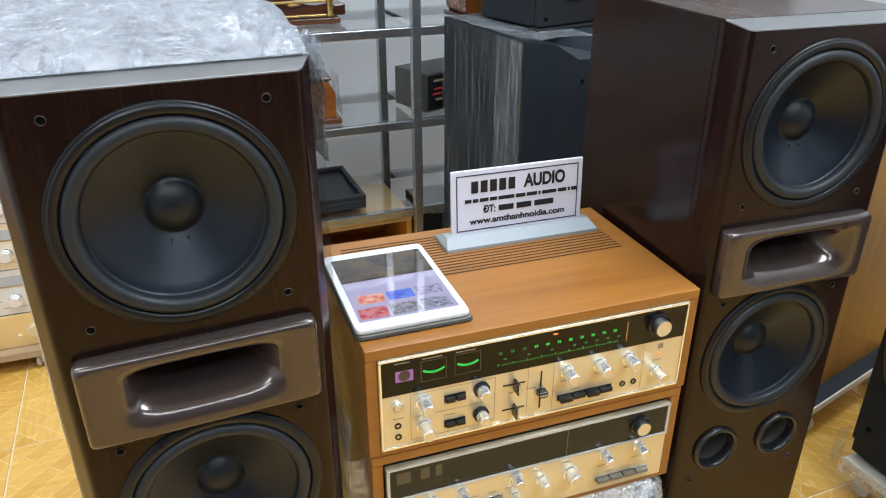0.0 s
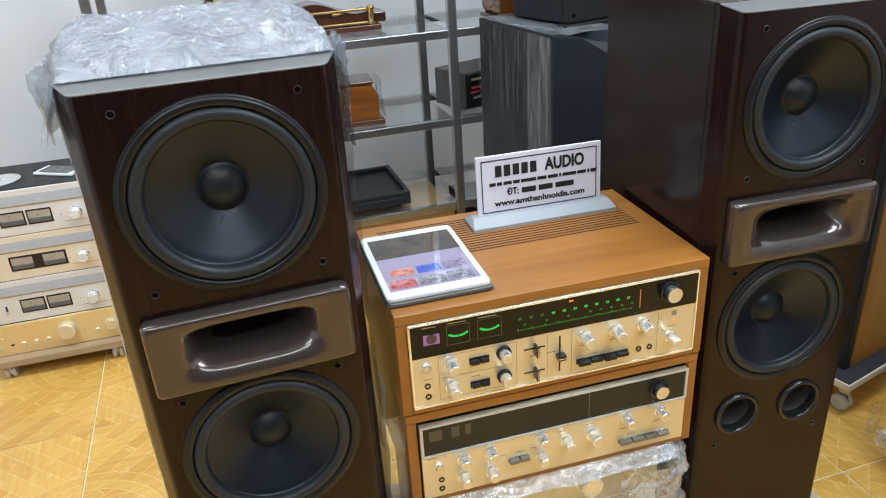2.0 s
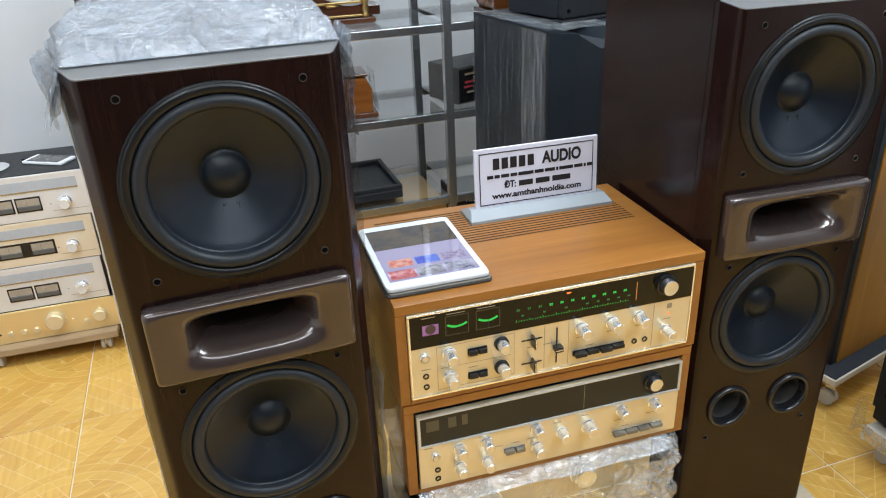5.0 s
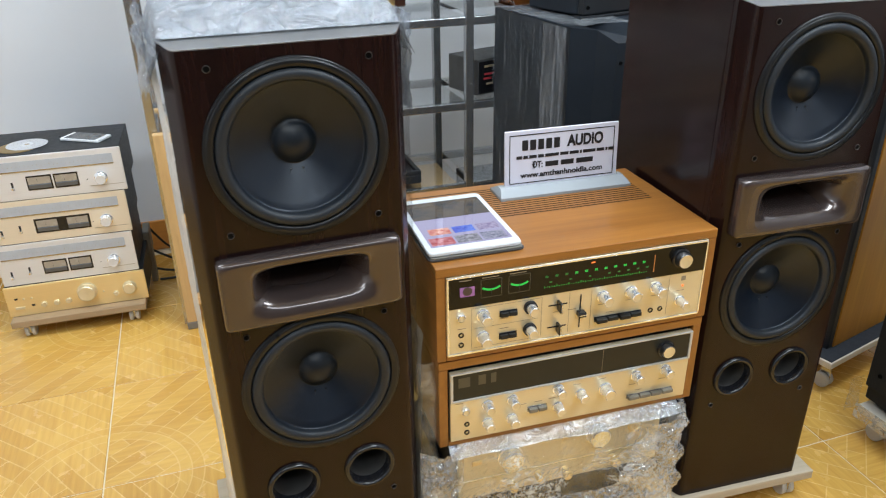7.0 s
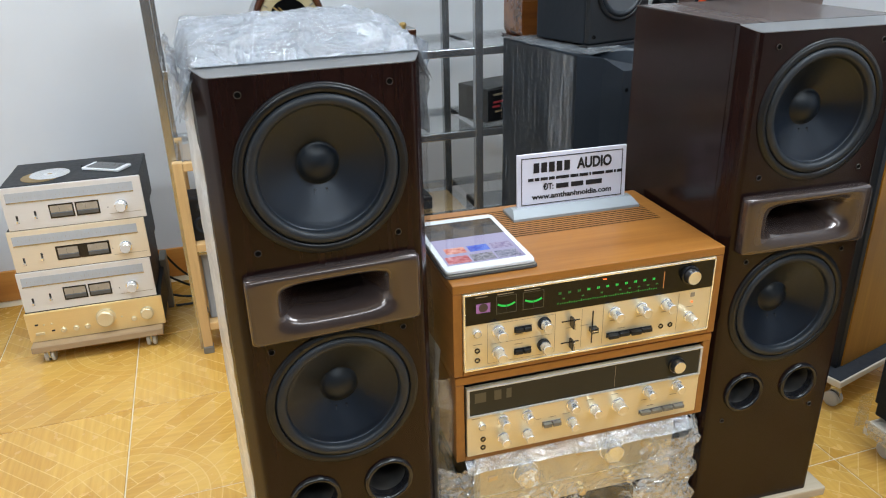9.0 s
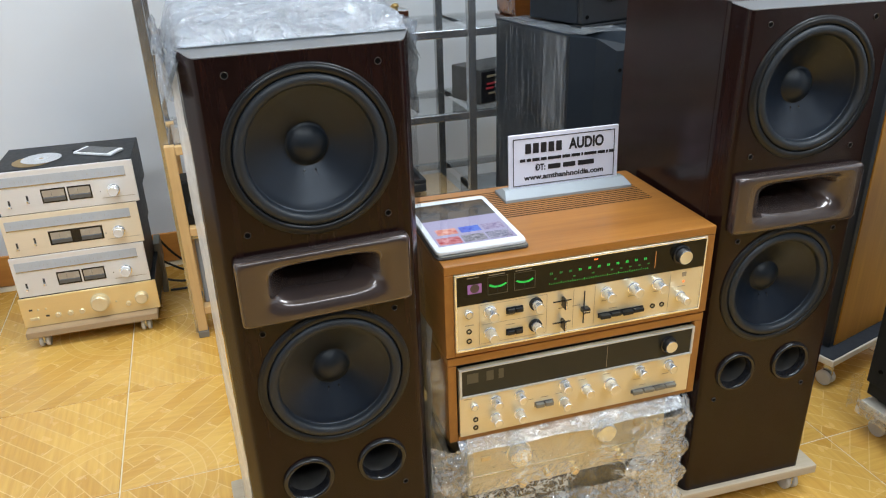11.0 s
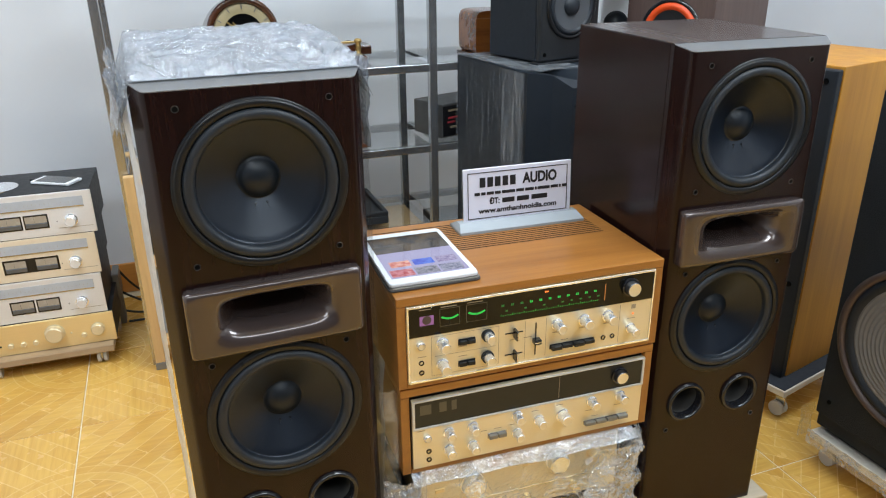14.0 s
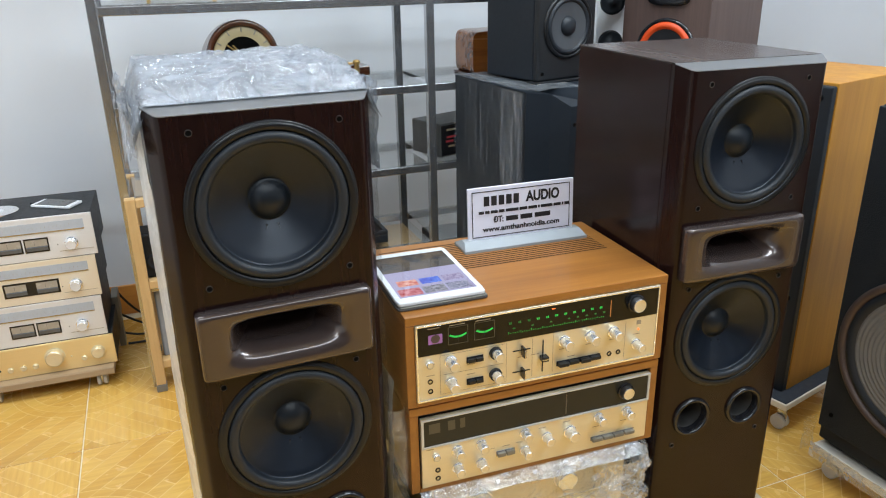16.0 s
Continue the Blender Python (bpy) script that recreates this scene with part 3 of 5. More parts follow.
def case(label, m, w, h, d, vents):
    rc = thing("stereo_receiver", label, "receiver", m, "stacked receivers")
    t = 0.017
    c = part("wooden_case", box(0, w, 0, d, h - t, h, 0.0015), WALNUT, rc, "oiled walnut veneer case")
    part("side_panel", box(0, t, 0.0005, d, 0.0, h - t - 0.0003, 0.0015), WALNUT_SIDE, rc)
    part("side_panel", box(w - t, w, 0.0005, d, 0.0, h - t - 0.0003, 0.0015), WALNUT_SIDE, rc)
    part("bottom_panel", box(t + 0.0003, w - t - 0.0003, 0.0005, d, 0.0, 0.010, 0.001), WALNUT, rc)
    part("chassis", box(t + 0.001, w - t - 0.001, 0.012, d - 0.01, 0.0105, h - t - 0.001), BLACK, rc)
    if vents:
        for k in range(15):
            y = 0.172 + k * 0.0100
            part("vent_slot", box(0.035, w - 0.035, y, y + 0.0031, h + 0.0001, h + 0.0006), VENT, c)
    return rc


def receiver_lit():
    # upper set, switched on
    w, h, d, z0 = 0.535, 0.184, 0.345, 0.565
    rc = case("walnut-cased vintage receiver, switched on, green dial glowing", pose(0.2287, 0.852, z0, 0, 0, -2.33), w, h, d, True)
    pl = part("faceplate", box(0.0175, w - 0.0175, -0.002, 0.008, 0.0105, h - 0.018, 0.001), GOLD, rc, "brushed champagne aluminium faceplate")
    part("plate_edge", box(0.019, w - 0.019, -0.004, -0.0021, 0.0108, 0.0150, 0.0005), CHROME, pl)
    part("plate_edge", box(0.019, w - 0.019, -0.004, -0.0021, h - 0.0215, h - 0.0185, 0.0005), CHROME, pl)
    for ex in (0.0182, w - 0.0212):
        part("plate_edge", box(ex, ex + 0.003, -0.004, -0.0021, 0.0152, h - 0.0217, 0.0005), CHROME, pl)
    gl = part("dial_window", box(0.0215, w - 0.0215, -0.0032, -0.0021, 0.105, h - 0.022, 0.0002), DIALGLASS, rc, "black glass dial strip with green lights")
    part("badge", box(0.041, 0.067, -0.0038, -0.0033, 0.127, 0.145), PURPLE, gl, "purple square badge")
    part("badge_mark", lathe([(0.006, 0), (0.0085, -0.0004), (0.004, -0.0006), (0.0, -0.0003)], 20, 0.054, -0.0038, 0.137), COPPER, gl)
    for mx, mw in ((0.078, 0.038), (0.128, 0.040)):
        bm = box(mx, mx + mw, -0.0037, -0.0033, 0.1195, 0.1205)
        box(mx, mx + mw, -0.0037, -0.0033, 0.1535, 0.1545, bm=bm)
        box(mx, mx + 0.001, -0.0037, -0.0033, 0.1205, 0.1535, bm=bm)
        box(mx + mw - 0.001, mx + mw, -0.0037, -0.0033, 0.1205, 0.1535, bm=bm)
        mt = part("meter_frame", bm, METER_DARK, gl)
        arc = [(mx + mw / 2 + 0.0262 * math.sin(a), 0.162 - 0.0262 * math.cos(a)) for a in np.linspace(-0.60, 0.60, 11)]
        arc2 = [(mx + mw / 2 + 0.0300 * math.sin(a), 0.162 - 0.0300 * math.cos(a)) for a in np.linspace(-0.60, 0.60, 11)]
        b2 = bmesh.new()
        for k in range(10):
            b2.faces.new([b2.verts.new((p[0], -0.0036, p[1])) for p in (arc[k], arc[k + 1], arc2[k + 1], arc2[k])])
        part("meter_scale", b2, GREEN, mt, "glowing green scale")
        part("needle", box(mx + mw / 2 - 0.0004, mx + mw / 2 + 0.0004, -0.0039, -0.0036, 0.122, 0.137), INK, mt)
    for k in range(11):
        x = 0.196 + k * 0.0188
        bm = box(x, x + 0.0022, -0.0037, -0.0033, 0.139, 0.1432)
        box(x + 0.0032, x + 0.0052, -0.0037, -0.0033, 0.139, 0.1432, bm=bm)
        part("dial_number_bar", bm, GREEN_DIM if k < 3 else GREEN, gl)
        if k % 2 == 0 or k > 6:
            part("dial_number_bar", box(x + 0.008, x + 0.0125, -0.0037, -0.0033, 0.1285, 0.1310), GREEN_DIM, gl)
    bm = bmesh.new()
    for k in range(44):
        box(0.195 + k * 0.0046, 0.1958 + k * 0.0046, -0.0037, -0.0033, 0.1195, 0.1215 + (0.002 if k % 5 == 0 else 0), bm=bm)
    part("dial_ticks", bm, GREEN, gl)
    part("dial_pointer", box(0.282, 0.289, -0.0040, -0.0033, 0.1550, 0.157), AMBER, gl, "small red-lit pointer")
    part("dial_end_light", box(0.4075, 0.4088, -0.0038, -0.0033, 0.118, 0.152), glow_amber_dim, gl)
    for tx, tw in ((0.040, 0.022), (0.080, 0.030), (0.130, 0.030)):
        part("lettering_bar", box(tx, tx + tw, -0.0036, -0.0033, 0.1572, 0.1586), GREYINK, gl)
    knob(rc, 0.462, 0.138, 0.0145, 0.021, "tuning_knob", BLACK_GLOSS, DARKSTEEL)
    for x, z in ((0.082, 0.086), (0.082, 0.042), (0.310, 0.084), (0.366, 0.084), (0.417, 0.084)):
        knob(rc, x, z, 0.0098, 0.030)
    for z in (0.086, 0.041):
        knob(rc, 0.170, z, 0.0095, 0.026, base=BLACK)
    knob(rc, 0.470, 0.048, 0.0085, 0.030, "balance_knob")
    knob(rc, 0.042, 0.088, 0.0062, 0.010, "power_button", CHROME)
    for x, z in ((0.043, 0.051), (0.043, 0.031), (0.412, 0.036), (0.432, 0.036)):
        part("jack_socket", lathe([(0.0052, -0.002), (0.005, -0.0035), (0.003, -0.0035), (0.0028, -0.001), (0, -0.001)], 18, x, 0, z), BLACK_GLOSS, pl)
    for z in (0.081, 0.036):
        bs = part("switch_plate", box(0.113, 0.146, -0.0035, -0.0021, z - 0.0065, z + 0.0065, 0.0008), BLACK, pl)
        for bx in (0.1145, 0.1305):
            part("push_button", box(bx, bx + 0.014, -0.0095, -0.0036, z - 0.0040, z + 0.0040, 0.001), BLACK, bs)
        lv = part("lever_slot", box(0.205, 0.241, -0.0028, -0.0021, z - 0.0012, z + 0.0012), INK, pl)
        part("lever", box(0.221, 0.2255, -0.020, -0.0021, z - 0.010, z + 0.010, 0.0012), BLACK_GLOSS, lv)
        part("lever_face", box(0.2226, 0.2239, -0.0205, -0.0199, z - 0.009, z + 0.009), CHROME, lv)
    sl = part("slider_slot", box(0.2660, 0.2684, -0.0028, -0.0021, 0.026, 0.094), INK, pl)
    part("slider_knob", box(0.2600, 0.2745, -0.016, -0.0021, 0.053, 0.063, 0.0015), BLACK_GLOSS, sl)
    part("slider_mark", box(0.2604, 0.2741, -0.0166, -0.0159, 0.0574, 0.0586), CHROME, sl)
    row = part("button_row", box(0.297, 0.392, -0.0033, -0.0021, 0.031, 0.0415, 0.0006), BLACK, pl)
    for k in range(4):
        part("push_button", box(0.2985 + k * 0.0235, 0.3195 + k * 0.0235, -0.014 + 0.003 * (k % 2), -0.0033, 0.0325, 0.040, 0.001), BLACK, row)
    part("square_mark", box(0.470, 0.479, -0.0026, -0.0021, 0.089, 0.098), GREYINK, pl)
    part("pilot_light", lathe([(0.0, -0.004), (0.0018, -0.0034), (0.002, -0.002)], 12, 0.4745, 0, 0.0785), AMBER, pl, "tiny red pilot light")
    for x0, x1, z0_, z1_ in ((0.062, 0.192, 0.100, 0.1006), (0.062, 0.192, 0.0205, 0.0211), (0.062, 0.0626, 0.0205, 0.1006), (0.192, 0.1926, 0.0205, 0.1006),
                             (0.245, 0.2456, 0.0205, 0.1006), (0.288, 0.2886, 0.0205, 0.1006), (0.445, 0.4456, 0.0205, 0.1006), (0.068, 0.186, 0.060, 0.0606)):
        part("printed_line", box(x0, x1, -0.0024, -0.0021, z0_, z1_), GREYINK, pl)
    for x, z in ((0.036, 0.063), (0.114, 0.071), (0.114, 0.051), (0.215, 0.066), (0.243, 0.066), (0.302, 0.066), (0.358, 0.066), (0.41, 0.066), (0.32, 0.047), (0.463, 0.068)):
        part("lettering_bar", box(x, x + 0.016, -0.0024, -0.0021, z, z + 0.0012), GREYINK, pl)


def receiver_unlit():
    w, h, d, z0 = 0.532, 0.190, 0.335, 0.370
    rc = case("walnut-cased vintage receiver, switched off, under another receiver", pose(0.2320, 0.857, z0, 0, 0, -2.33), w, h, d, False)
    pl = part("faceplate", box(0.0205, w - 0.0185, -0.002, 0.008, 0.0105, h - 0.0265, 0.001), GOLD, rc, "brushed champagne aluminium faceplate")
    fr = part("dial_frame", box(0.0205, w - 0.0185, -0.005, -0.0021, 0.100, 0.104, 0.0006), FRAME, rc)
    part("frame_bar", box(0.0205, w - 0.0185, -0.005, -0.0021, h - 0.0300, h - 0.0265, 0.0006), FRAME, fr)
    for ex in (0.0206, w - 0.0237):
        part("frame_bar", box(ex, ex + 0.005, -0.005, -0.0021, 0.1042, h - 0.0302, 0.0006), FRAME, fr)
    gl = part("dial_window", box(0.0258, w - 0.0240, -0.0030, -0.0021, 0.1043, h - 0.0303, 0.0002), DIALGLASS_OFF, rc, "unlit smoked glass dial strip")
    for tx, tw in ((0.036, 0.022), (0.074, 0.014), (0.098, 0.010)):
        part("dim_meter", box(tx, tx + tw, -0.0034, -0.0031, 0.131, 0.152), METER_DARK, gl)
    part("dial_pointer", box(0.322, 0.3226, -0.0034, -0.0031, 0.108, 0.158), GREYINK, gl)
    knob(rc, 0.455, 0.135, 0.0135, 0.020, "tuning_knob", BLACK_GLOSS, DARKSTEEL)
    for x, z in ((0.092, 0.082), (0.092, 0.042), (0.141, 0.083), (0.141, 0.040), (0.233, 0.087), (0.234, 0.046), (0.281, 0.066), (0.397, 0.084), (0.462, 0.084)):
        knob(rc, x, z, 0.0092, 0.026)
    knob(rc, 0.333, 0.066, 0.0118, 0.028)
    knob(rc, 0.049, 0.078, 0.0060, 0.010, "power_button", CHROME)
    for z in (0.046, 0.027):
        part("jack_socket", lathe([(0.0055, -0.002), (0.005, -0.0038), (0.003, -0.0038), (0.0028, -0.001), (0, -0.001)], 18, 0.052, 0, z), BLACK_GLOSS, pl)
    sw = part("switch_plate", box(0.172, 0.212, -0.0035, -0.0021, 0.046, 0.0585, 0.0008), STEEL, pl)
    for bx in (0.174, 0.193):
        part("push_button", box(bx, bx + 0.017, -0.011, -0.0036, 0.048, 0.0565, 0.001), DULLGREY, sw)
    row = part("button_row", box(0.382, 0.484, -0.0033, -0.0021, 0.029, 0.039, 0.0006), STEEL, pl)
    for k in range(4):
        part("push_button", box(0.384 + k * 0.025, 0.4065 + k * 0.025, -0.012, -0.0034, 0.0305, 0.0378, 0.001), DULLGREY, row)
    for x, z in ((0.03, 0.095), (0.155, 0.066), (0.186, 0.066), (0.215, 0.067), (0.265, 0.088), (0.318, 0.09), (0.385, 0.062), (0.45, 0.062), (0.40, 0.046)):
        part("lettering_bar", box(x, x + 0.015, -0.0024, -0.0021, z, z + 0.0012), GREYINK, pl)


glow_amber_dim = glow("amber_light_dim", (1.0, 0.35, 0.08), 0.5)
DULLGREY = plain("dull_grey_button", (0.20, 0.19, 0.17), 0.4, 0.3)
receiver_lit()
receiver_unlit()


# ---- film-wrapped amplifier on a wrapped black set ----
def crumple(nx, ny, f, seed, amp, fine, mat, name, parent, label="", hold=lambda u, v: 1.0, fold=0.3):
    """Sheet of film: f(u, v) gives the even surface and its normal; folds are added along it."""
    bm = bmesh.new()
    off = Vector((seed * 3.1, seed * 1.7, seed * 0.9))
    grid = []
    for j in range(ny + 1):
        rowv = []
        for i in range(nx + 1):
            p, nrm = f(i / nx, j / ny)
            p, nrm = Vector(p), Vector(nrm)
            a = noise.noise(p * fine + off)
            b = 1 - 2 * abs(noise.noise(p * fine * 2.3 + off))
            c = 1 - 2 * abs(noise.noise(p * fine * 6.1 + off * 2))
            rowv.append(bm.verts.new(p + nrm * amp * hold(i / nx, j / ny) * (a + 0.6 * b + fold * c)))
        grid.append(rowv)
    for j in range(ny):
        for i in range(nx):
            bm.faces.new((grid[j][i], grid[j][i + 1], grid[j + 1][i + 1], grid[j + 1][i]))
    return part(name, bm, mat, parent, label, smooth=True)


AMP = pose(0.274, 0.872, 0.215, 0, 0, -2.33)
amp = thing("wrapped_amplifier", "champagne amplifier in crumpled clear film under the receivers", "amplifier", AMP)
part("body", box(0.0, 0.43, 0.004, 0.33, 0.004, 0.150, 0.002), BLACK, amp)
fp = part("faceplate", box(-0.002, 0.436, -0.005, 0.0035, 0.0, 0.150, 0.0015), GOLD, amp, "champagne aluminium faceplate")
part("panel_groove", box(0.0, 0.434, -0.0062, -0.0052, 0.046, 0.048), CHROME, fp)
for kx, kz, kr in ((0.105, 0.088, 0.024), (0.292, 0.100, 0.023), (0.375, 0.098, 0.012), (0.109, 0.018, 0.009), (0.166, 0.026, 0.009), (0.225, 0.021, 0.010), (0.333, 0.026, 0.010)):
    part("knob", lathe([(kr * 1.1, -0.005), (kr * 1.1, -0.007), (kr, -0.008), (kr * 0.97, -0.024), (kr * 0.85, -0.026), (0.0, -0.025)], 28, kx, 0, kz), CHROME if kr > 0.02 else GOLD_DEEP, amp)
for kx in (0.215, 0.235):
    part("push_button", box(kx, kx + 0.012, -0.009, -0.0055, 0.104, 0.1085, 0.0008), GOLD_DEEP, fp)
part("power_button", box(0.025, 0.045, -0.009, -0.0055, 0.085, 0.095, 0.001), GOLD_DEEP, fp)

low = thing("cassette_deck", "black audio deck wrapped in clear film, carrying the stack", "audio deck", pose(0.262, 0.880, 0.0, 0, 0, -2.33))
part("body", box(0.0, 0.45, 0.004, 0.33, 0.075, 0.2145, 0.003), BLACK, low)
part("faceplate", box(0.004, 0.446, -0.004, 0.0035, 0.078, 0.205, 0.002), BLACK_GLOSS, low)
part("lettering_bar", box(0.10, 0.16, -0.0048, -0.0041, 0.165, 0.174), GREYWHITE, low)
trolley("raw plywood trolley on castors under the receiver stack", pose(0.262, 0.880, 0, 0, 0, -2.33), -0.03, 0.48, -0.02, 0.36, 0.075)

wrap = thing("stretch_film", "crumpled clear stretch film wrapped round an amplifier", "plastic film", AMP)
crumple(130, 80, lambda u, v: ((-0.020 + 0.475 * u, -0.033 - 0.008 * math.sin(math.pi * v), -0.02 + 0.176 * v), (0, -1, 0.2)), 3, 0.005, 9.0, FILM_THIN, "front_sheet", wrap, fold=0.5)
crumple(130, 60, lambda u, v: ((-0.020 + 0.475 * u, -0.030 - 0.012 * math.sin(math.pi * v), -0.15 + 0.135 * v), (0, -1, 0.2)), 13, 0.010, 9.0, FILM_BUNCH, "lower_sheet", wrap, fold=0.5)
crumple(110, 18, lambda u, v: ((-0.025 + 0.485 * u, -0.041 + 0.032 * v, 0.1385 + 0.0025 * math.sin(7 * u) * (1 - v) + 0.002 * math.sin(19 * u) * (1 - v) + 0.0165 * v), (0, -0.5, 0.5)), 5, 0.0022, 38.0, FILM_GLOSS, "top_fold", wrap, hold=lambda u, v: min(1.0, 3 * (1 - v)))
crumple(70, 100, lambda u, v: ((0.428 + 0.062 * math.sin(math.pi * (0.10 + 0.72 * u)) * (0.75 + 0.25 * math.sin(2.2 + 7.5 * v)), -0.050 + 0.15 * u, -0.02 + 0.178 * v), (1, -0.5, 0)), 7, 0.011, 12.0, FILM_BUNCH, "side_fold", wrap, fold=0.5)
crumple(60, 90, lambda u, v: ((0.350 + 0.018 * math.sin(9 * v) + 0.010 * math.sin(23 * v) + (0.115 - 0.018 * math.sin(9 * v)) * u, -0.044 - 0.016 * math.sin(math.pi * u), -0.115 + 0.26 * v), (0, -1, 0)), 15, 0.008, 13.0, FILM_BUNCH, "corner_fold", wrap, fold=0.5)
crumple(60, 60, lambda u, v: ((-0.080 + 0.085 * u, 0.000 - 0.042 * math.sin(math.pi * (0.15 + 0.7 * u)), 0.050 + 0.010 * math.sin(9 * u) * (1 - v) + 0.112 * v), (-0.4, -1, 0)), 9, 0.011, 13.0, FILM_BUNCH, "side_fold", wrap, fold=0.5)
crumple(60, 80, lambda u, v: ((-0.080 + 0.085 * u, 0.004 - 0.030 * math.sin(math.pi * (0.15 + 0.7 * u)), -0.14 + 0.20 * v), (-0.4, -1, 0)), 17, 0.007, 9.0, FILM_VEIL, "side_sheet", wrap, fold=0.4)
crumple(50, 90, lambda u, v: ((-0.066 - 0.010 * math.sin(math.pi * v), -0.015 + 0.32 * u, -0.15 + 0.56 * v), (-1, 0, 0)), 12, 0.004, 6.0, FILM_MILK, "draped_sheet", wrap)
crumple(20, 90, lambda u, v: ((-0.080 + 0.036 * u, -0.006 - 0.010 * math.sin(math.pi * u), 0.06 + 0.29 * v), (0, -1, 0)), 16, 0.005, 10.0, FILM_VEIL, "draped_edge", wrap)

# ---- film on the wrapped tower speaker ----
wl = thing("stretch_film", "bunched milky stretch film lying over a tower speaker", "plastic film", LEFT)


def mound(lift, spread, seed):
    def f(u, v):
        x = -0.194 + 0.378 * u
        y = 0.027 + 0.409 * v
        edge = min(1.0, 5.5 * v) * min(0.95 + 0.05 * u, 7 * u + 0.12, 9 * (1 - u) + 0.1)
        back = 0.55 + 0.45 * math.sin(math.pi * min(1.0, v + 0.15))
        z = H - 0.0005 + 0.0095 * min(1.0, 8 * v) + lift * edge * back
        over = max(0.0, -0.160 - x) + max(0.0, x - 0.163)
        return (x + spread * (u - 0.5), y, z - 2.2 * over), (0, -0.25, 1)
    return f


crumple(110, 90, mound(0.027, 0.0, 1), 1, 0.0085, 14.0, FILM_THICK, "top_sheet", wl, hold=lambda u, v: min(1.0, 0.15 + 6 * v))
crumple(110, 90, mound(0.018, -0.012, 2), 2, 0.006, 19.0, FILM_THICK, "inner_sheet", wl, hold=lambda u, v: min(1.0, 0.1 + 5 * v))
crumple(30, 60, lambda u, v: ((-0.176 - 0.010 * v ** 3 - 0.004 * math.sin(9 * u), 0.03 + 0.39 * u, 0.990 + 0.078 * v), (-1, 0, 0)), 4, 0.009, 14.0, FILM_THICK, "hanging_fold", wl)
crumple(24, 120, lambda u, v: ((-0.1665 - 0.0095 * min(1.0, 4.0 * u) ** 0.6, 0.046 + 0.36 * u, 0.03 + 1.02 * v), (-1, 0, 0)), 6, 0.0022, 9.0, FILM_MILK, "side_sheet", wl)
crumple(24, 120, lambda u, v: ((0.1735, 0.036 + 0.37 * u, 0.40 + 0.66 * v), (1, 0, 0)), 8, 0.0028, 12.0, FILM_VEIL, "side_sheet", wl)
crumple(12, 30, lambda u, v: ((0.172 + 0.010 * v, 0.04 + 0.10 * u, 0.93 + 0.14 * v), (1, 0, 0)), 10, 0.007, 15.0, FILM_THICK, "hanging_fold", wl)
# ---- on top of the upper receiver ----
TOP = 0.565 + 0.184


SIGN_WHITE = plain("glossy_sign_white", (0.74, 0.74, 0.84), 0.22, vary=0.03)


def sign():
    m = pose(0.5870, 1.113, TOP + 0.0006, 0, 0, -2.5)
    s = thing("desk_sign", "white acrylic desk sign with black lettering in a milky foot", "sign", m)
    part("plate", box(-0.124, 0.124, -0.003, 0.003, 0.008, 0.130, 0.0008), SIGN_WHITE, s, at=pose(0, 0, 0, -3, 0, 0))
    bm = loft([[(-0.143, -0.034, 0.0), (0.143, -0.034, 0.0), (0.143, 0.034, 0.0), (-0.143, 0.034, 0.0)],
               [(-0.143, -0.034, 0.006), (0.143, -0.034, 0.006), (0.143, 0.034, 0.006), (-0.143, 0.034, 0.006)],
               [(-0.136, -0.010, 0.018), (0.136, -0.010, 0.018), (0.136, 0.010, 0.018), (-0.136, 0.010, 0.018)]], True, True)
    part("foot", bm, ACRYLIC, s, "milky bevelled acrylic foot")
    face = pose(0, -0.0038, 0.0, 87, 0, 0)

    def flat(name, x0, x1, z0, z1):
        part(name, box(x0, x1, -0.0003, 0.0003, z0, z1), INK, s, at=pose(0, -0.0038, 0, -3, 0, 0))

    for x0, x1, z0, z1 in ((-0.115, 0.115, 0.1205, 0.1222), (-0.115, 0.115, 0.0215, 0.0232), (-0.115, -0.1135, 0.0235, 0.1203), (0.1135, 0.115, 0.0235, 0.1203)):
        flat("border_line", x0, x1, z0, z1)
    # the shop owner's name, street and number are bars
    for k in range(5):
        flat("name_bar", -0.088 + k * 0.0172, -0.0755 + k * 0.0172, 0.0895, 0.1105)
    words("AUDIO", 0.0315, INK, s, pose(0.050, -0.0040 + 0.0052, 0.1000, 87, 0, 0), bold=0.0012, width=0.080)
    x = -0.100
    for wd in (0.012, 0.010, 0.016, 0.013, 0.030, 0.018, 0.020, 0.004, 0.028, 0.017, 0.004, 0.011):
        flat("address_bar", x, x + wd, 0.0725, 0.0788)
        x += wd + 0.0028
    x = -0.066
    words("ĐT:", 0.0185, INK, s, pose(-0.0545, -0.0040 + 0.0030, 0.0575, 87, 0, 0), bold=0.0006, width=0.023)
    x += 0.029
    for wd in (0.028, 0.028, 0.037):
        flat("number_bar", x, x + wd, 0.0522, 0.0625)
        x += wd + 0.006
    words("www.amthanhnoidia.com", 0.0155, INK, s, pose(0.0, -0.0040 + 0.0021, 0.0375, 87, 0, 0), bold=0.0005, width=0.182)


COVER = plain("worn_dark_cover", (0.055, 0.050, 0.048), 0.6, vary=0.4, scale=60)
TABLET_WHITE = plain("tablet_white", (0.66, 0.68, 0.70), 0.25, vary=0.04)


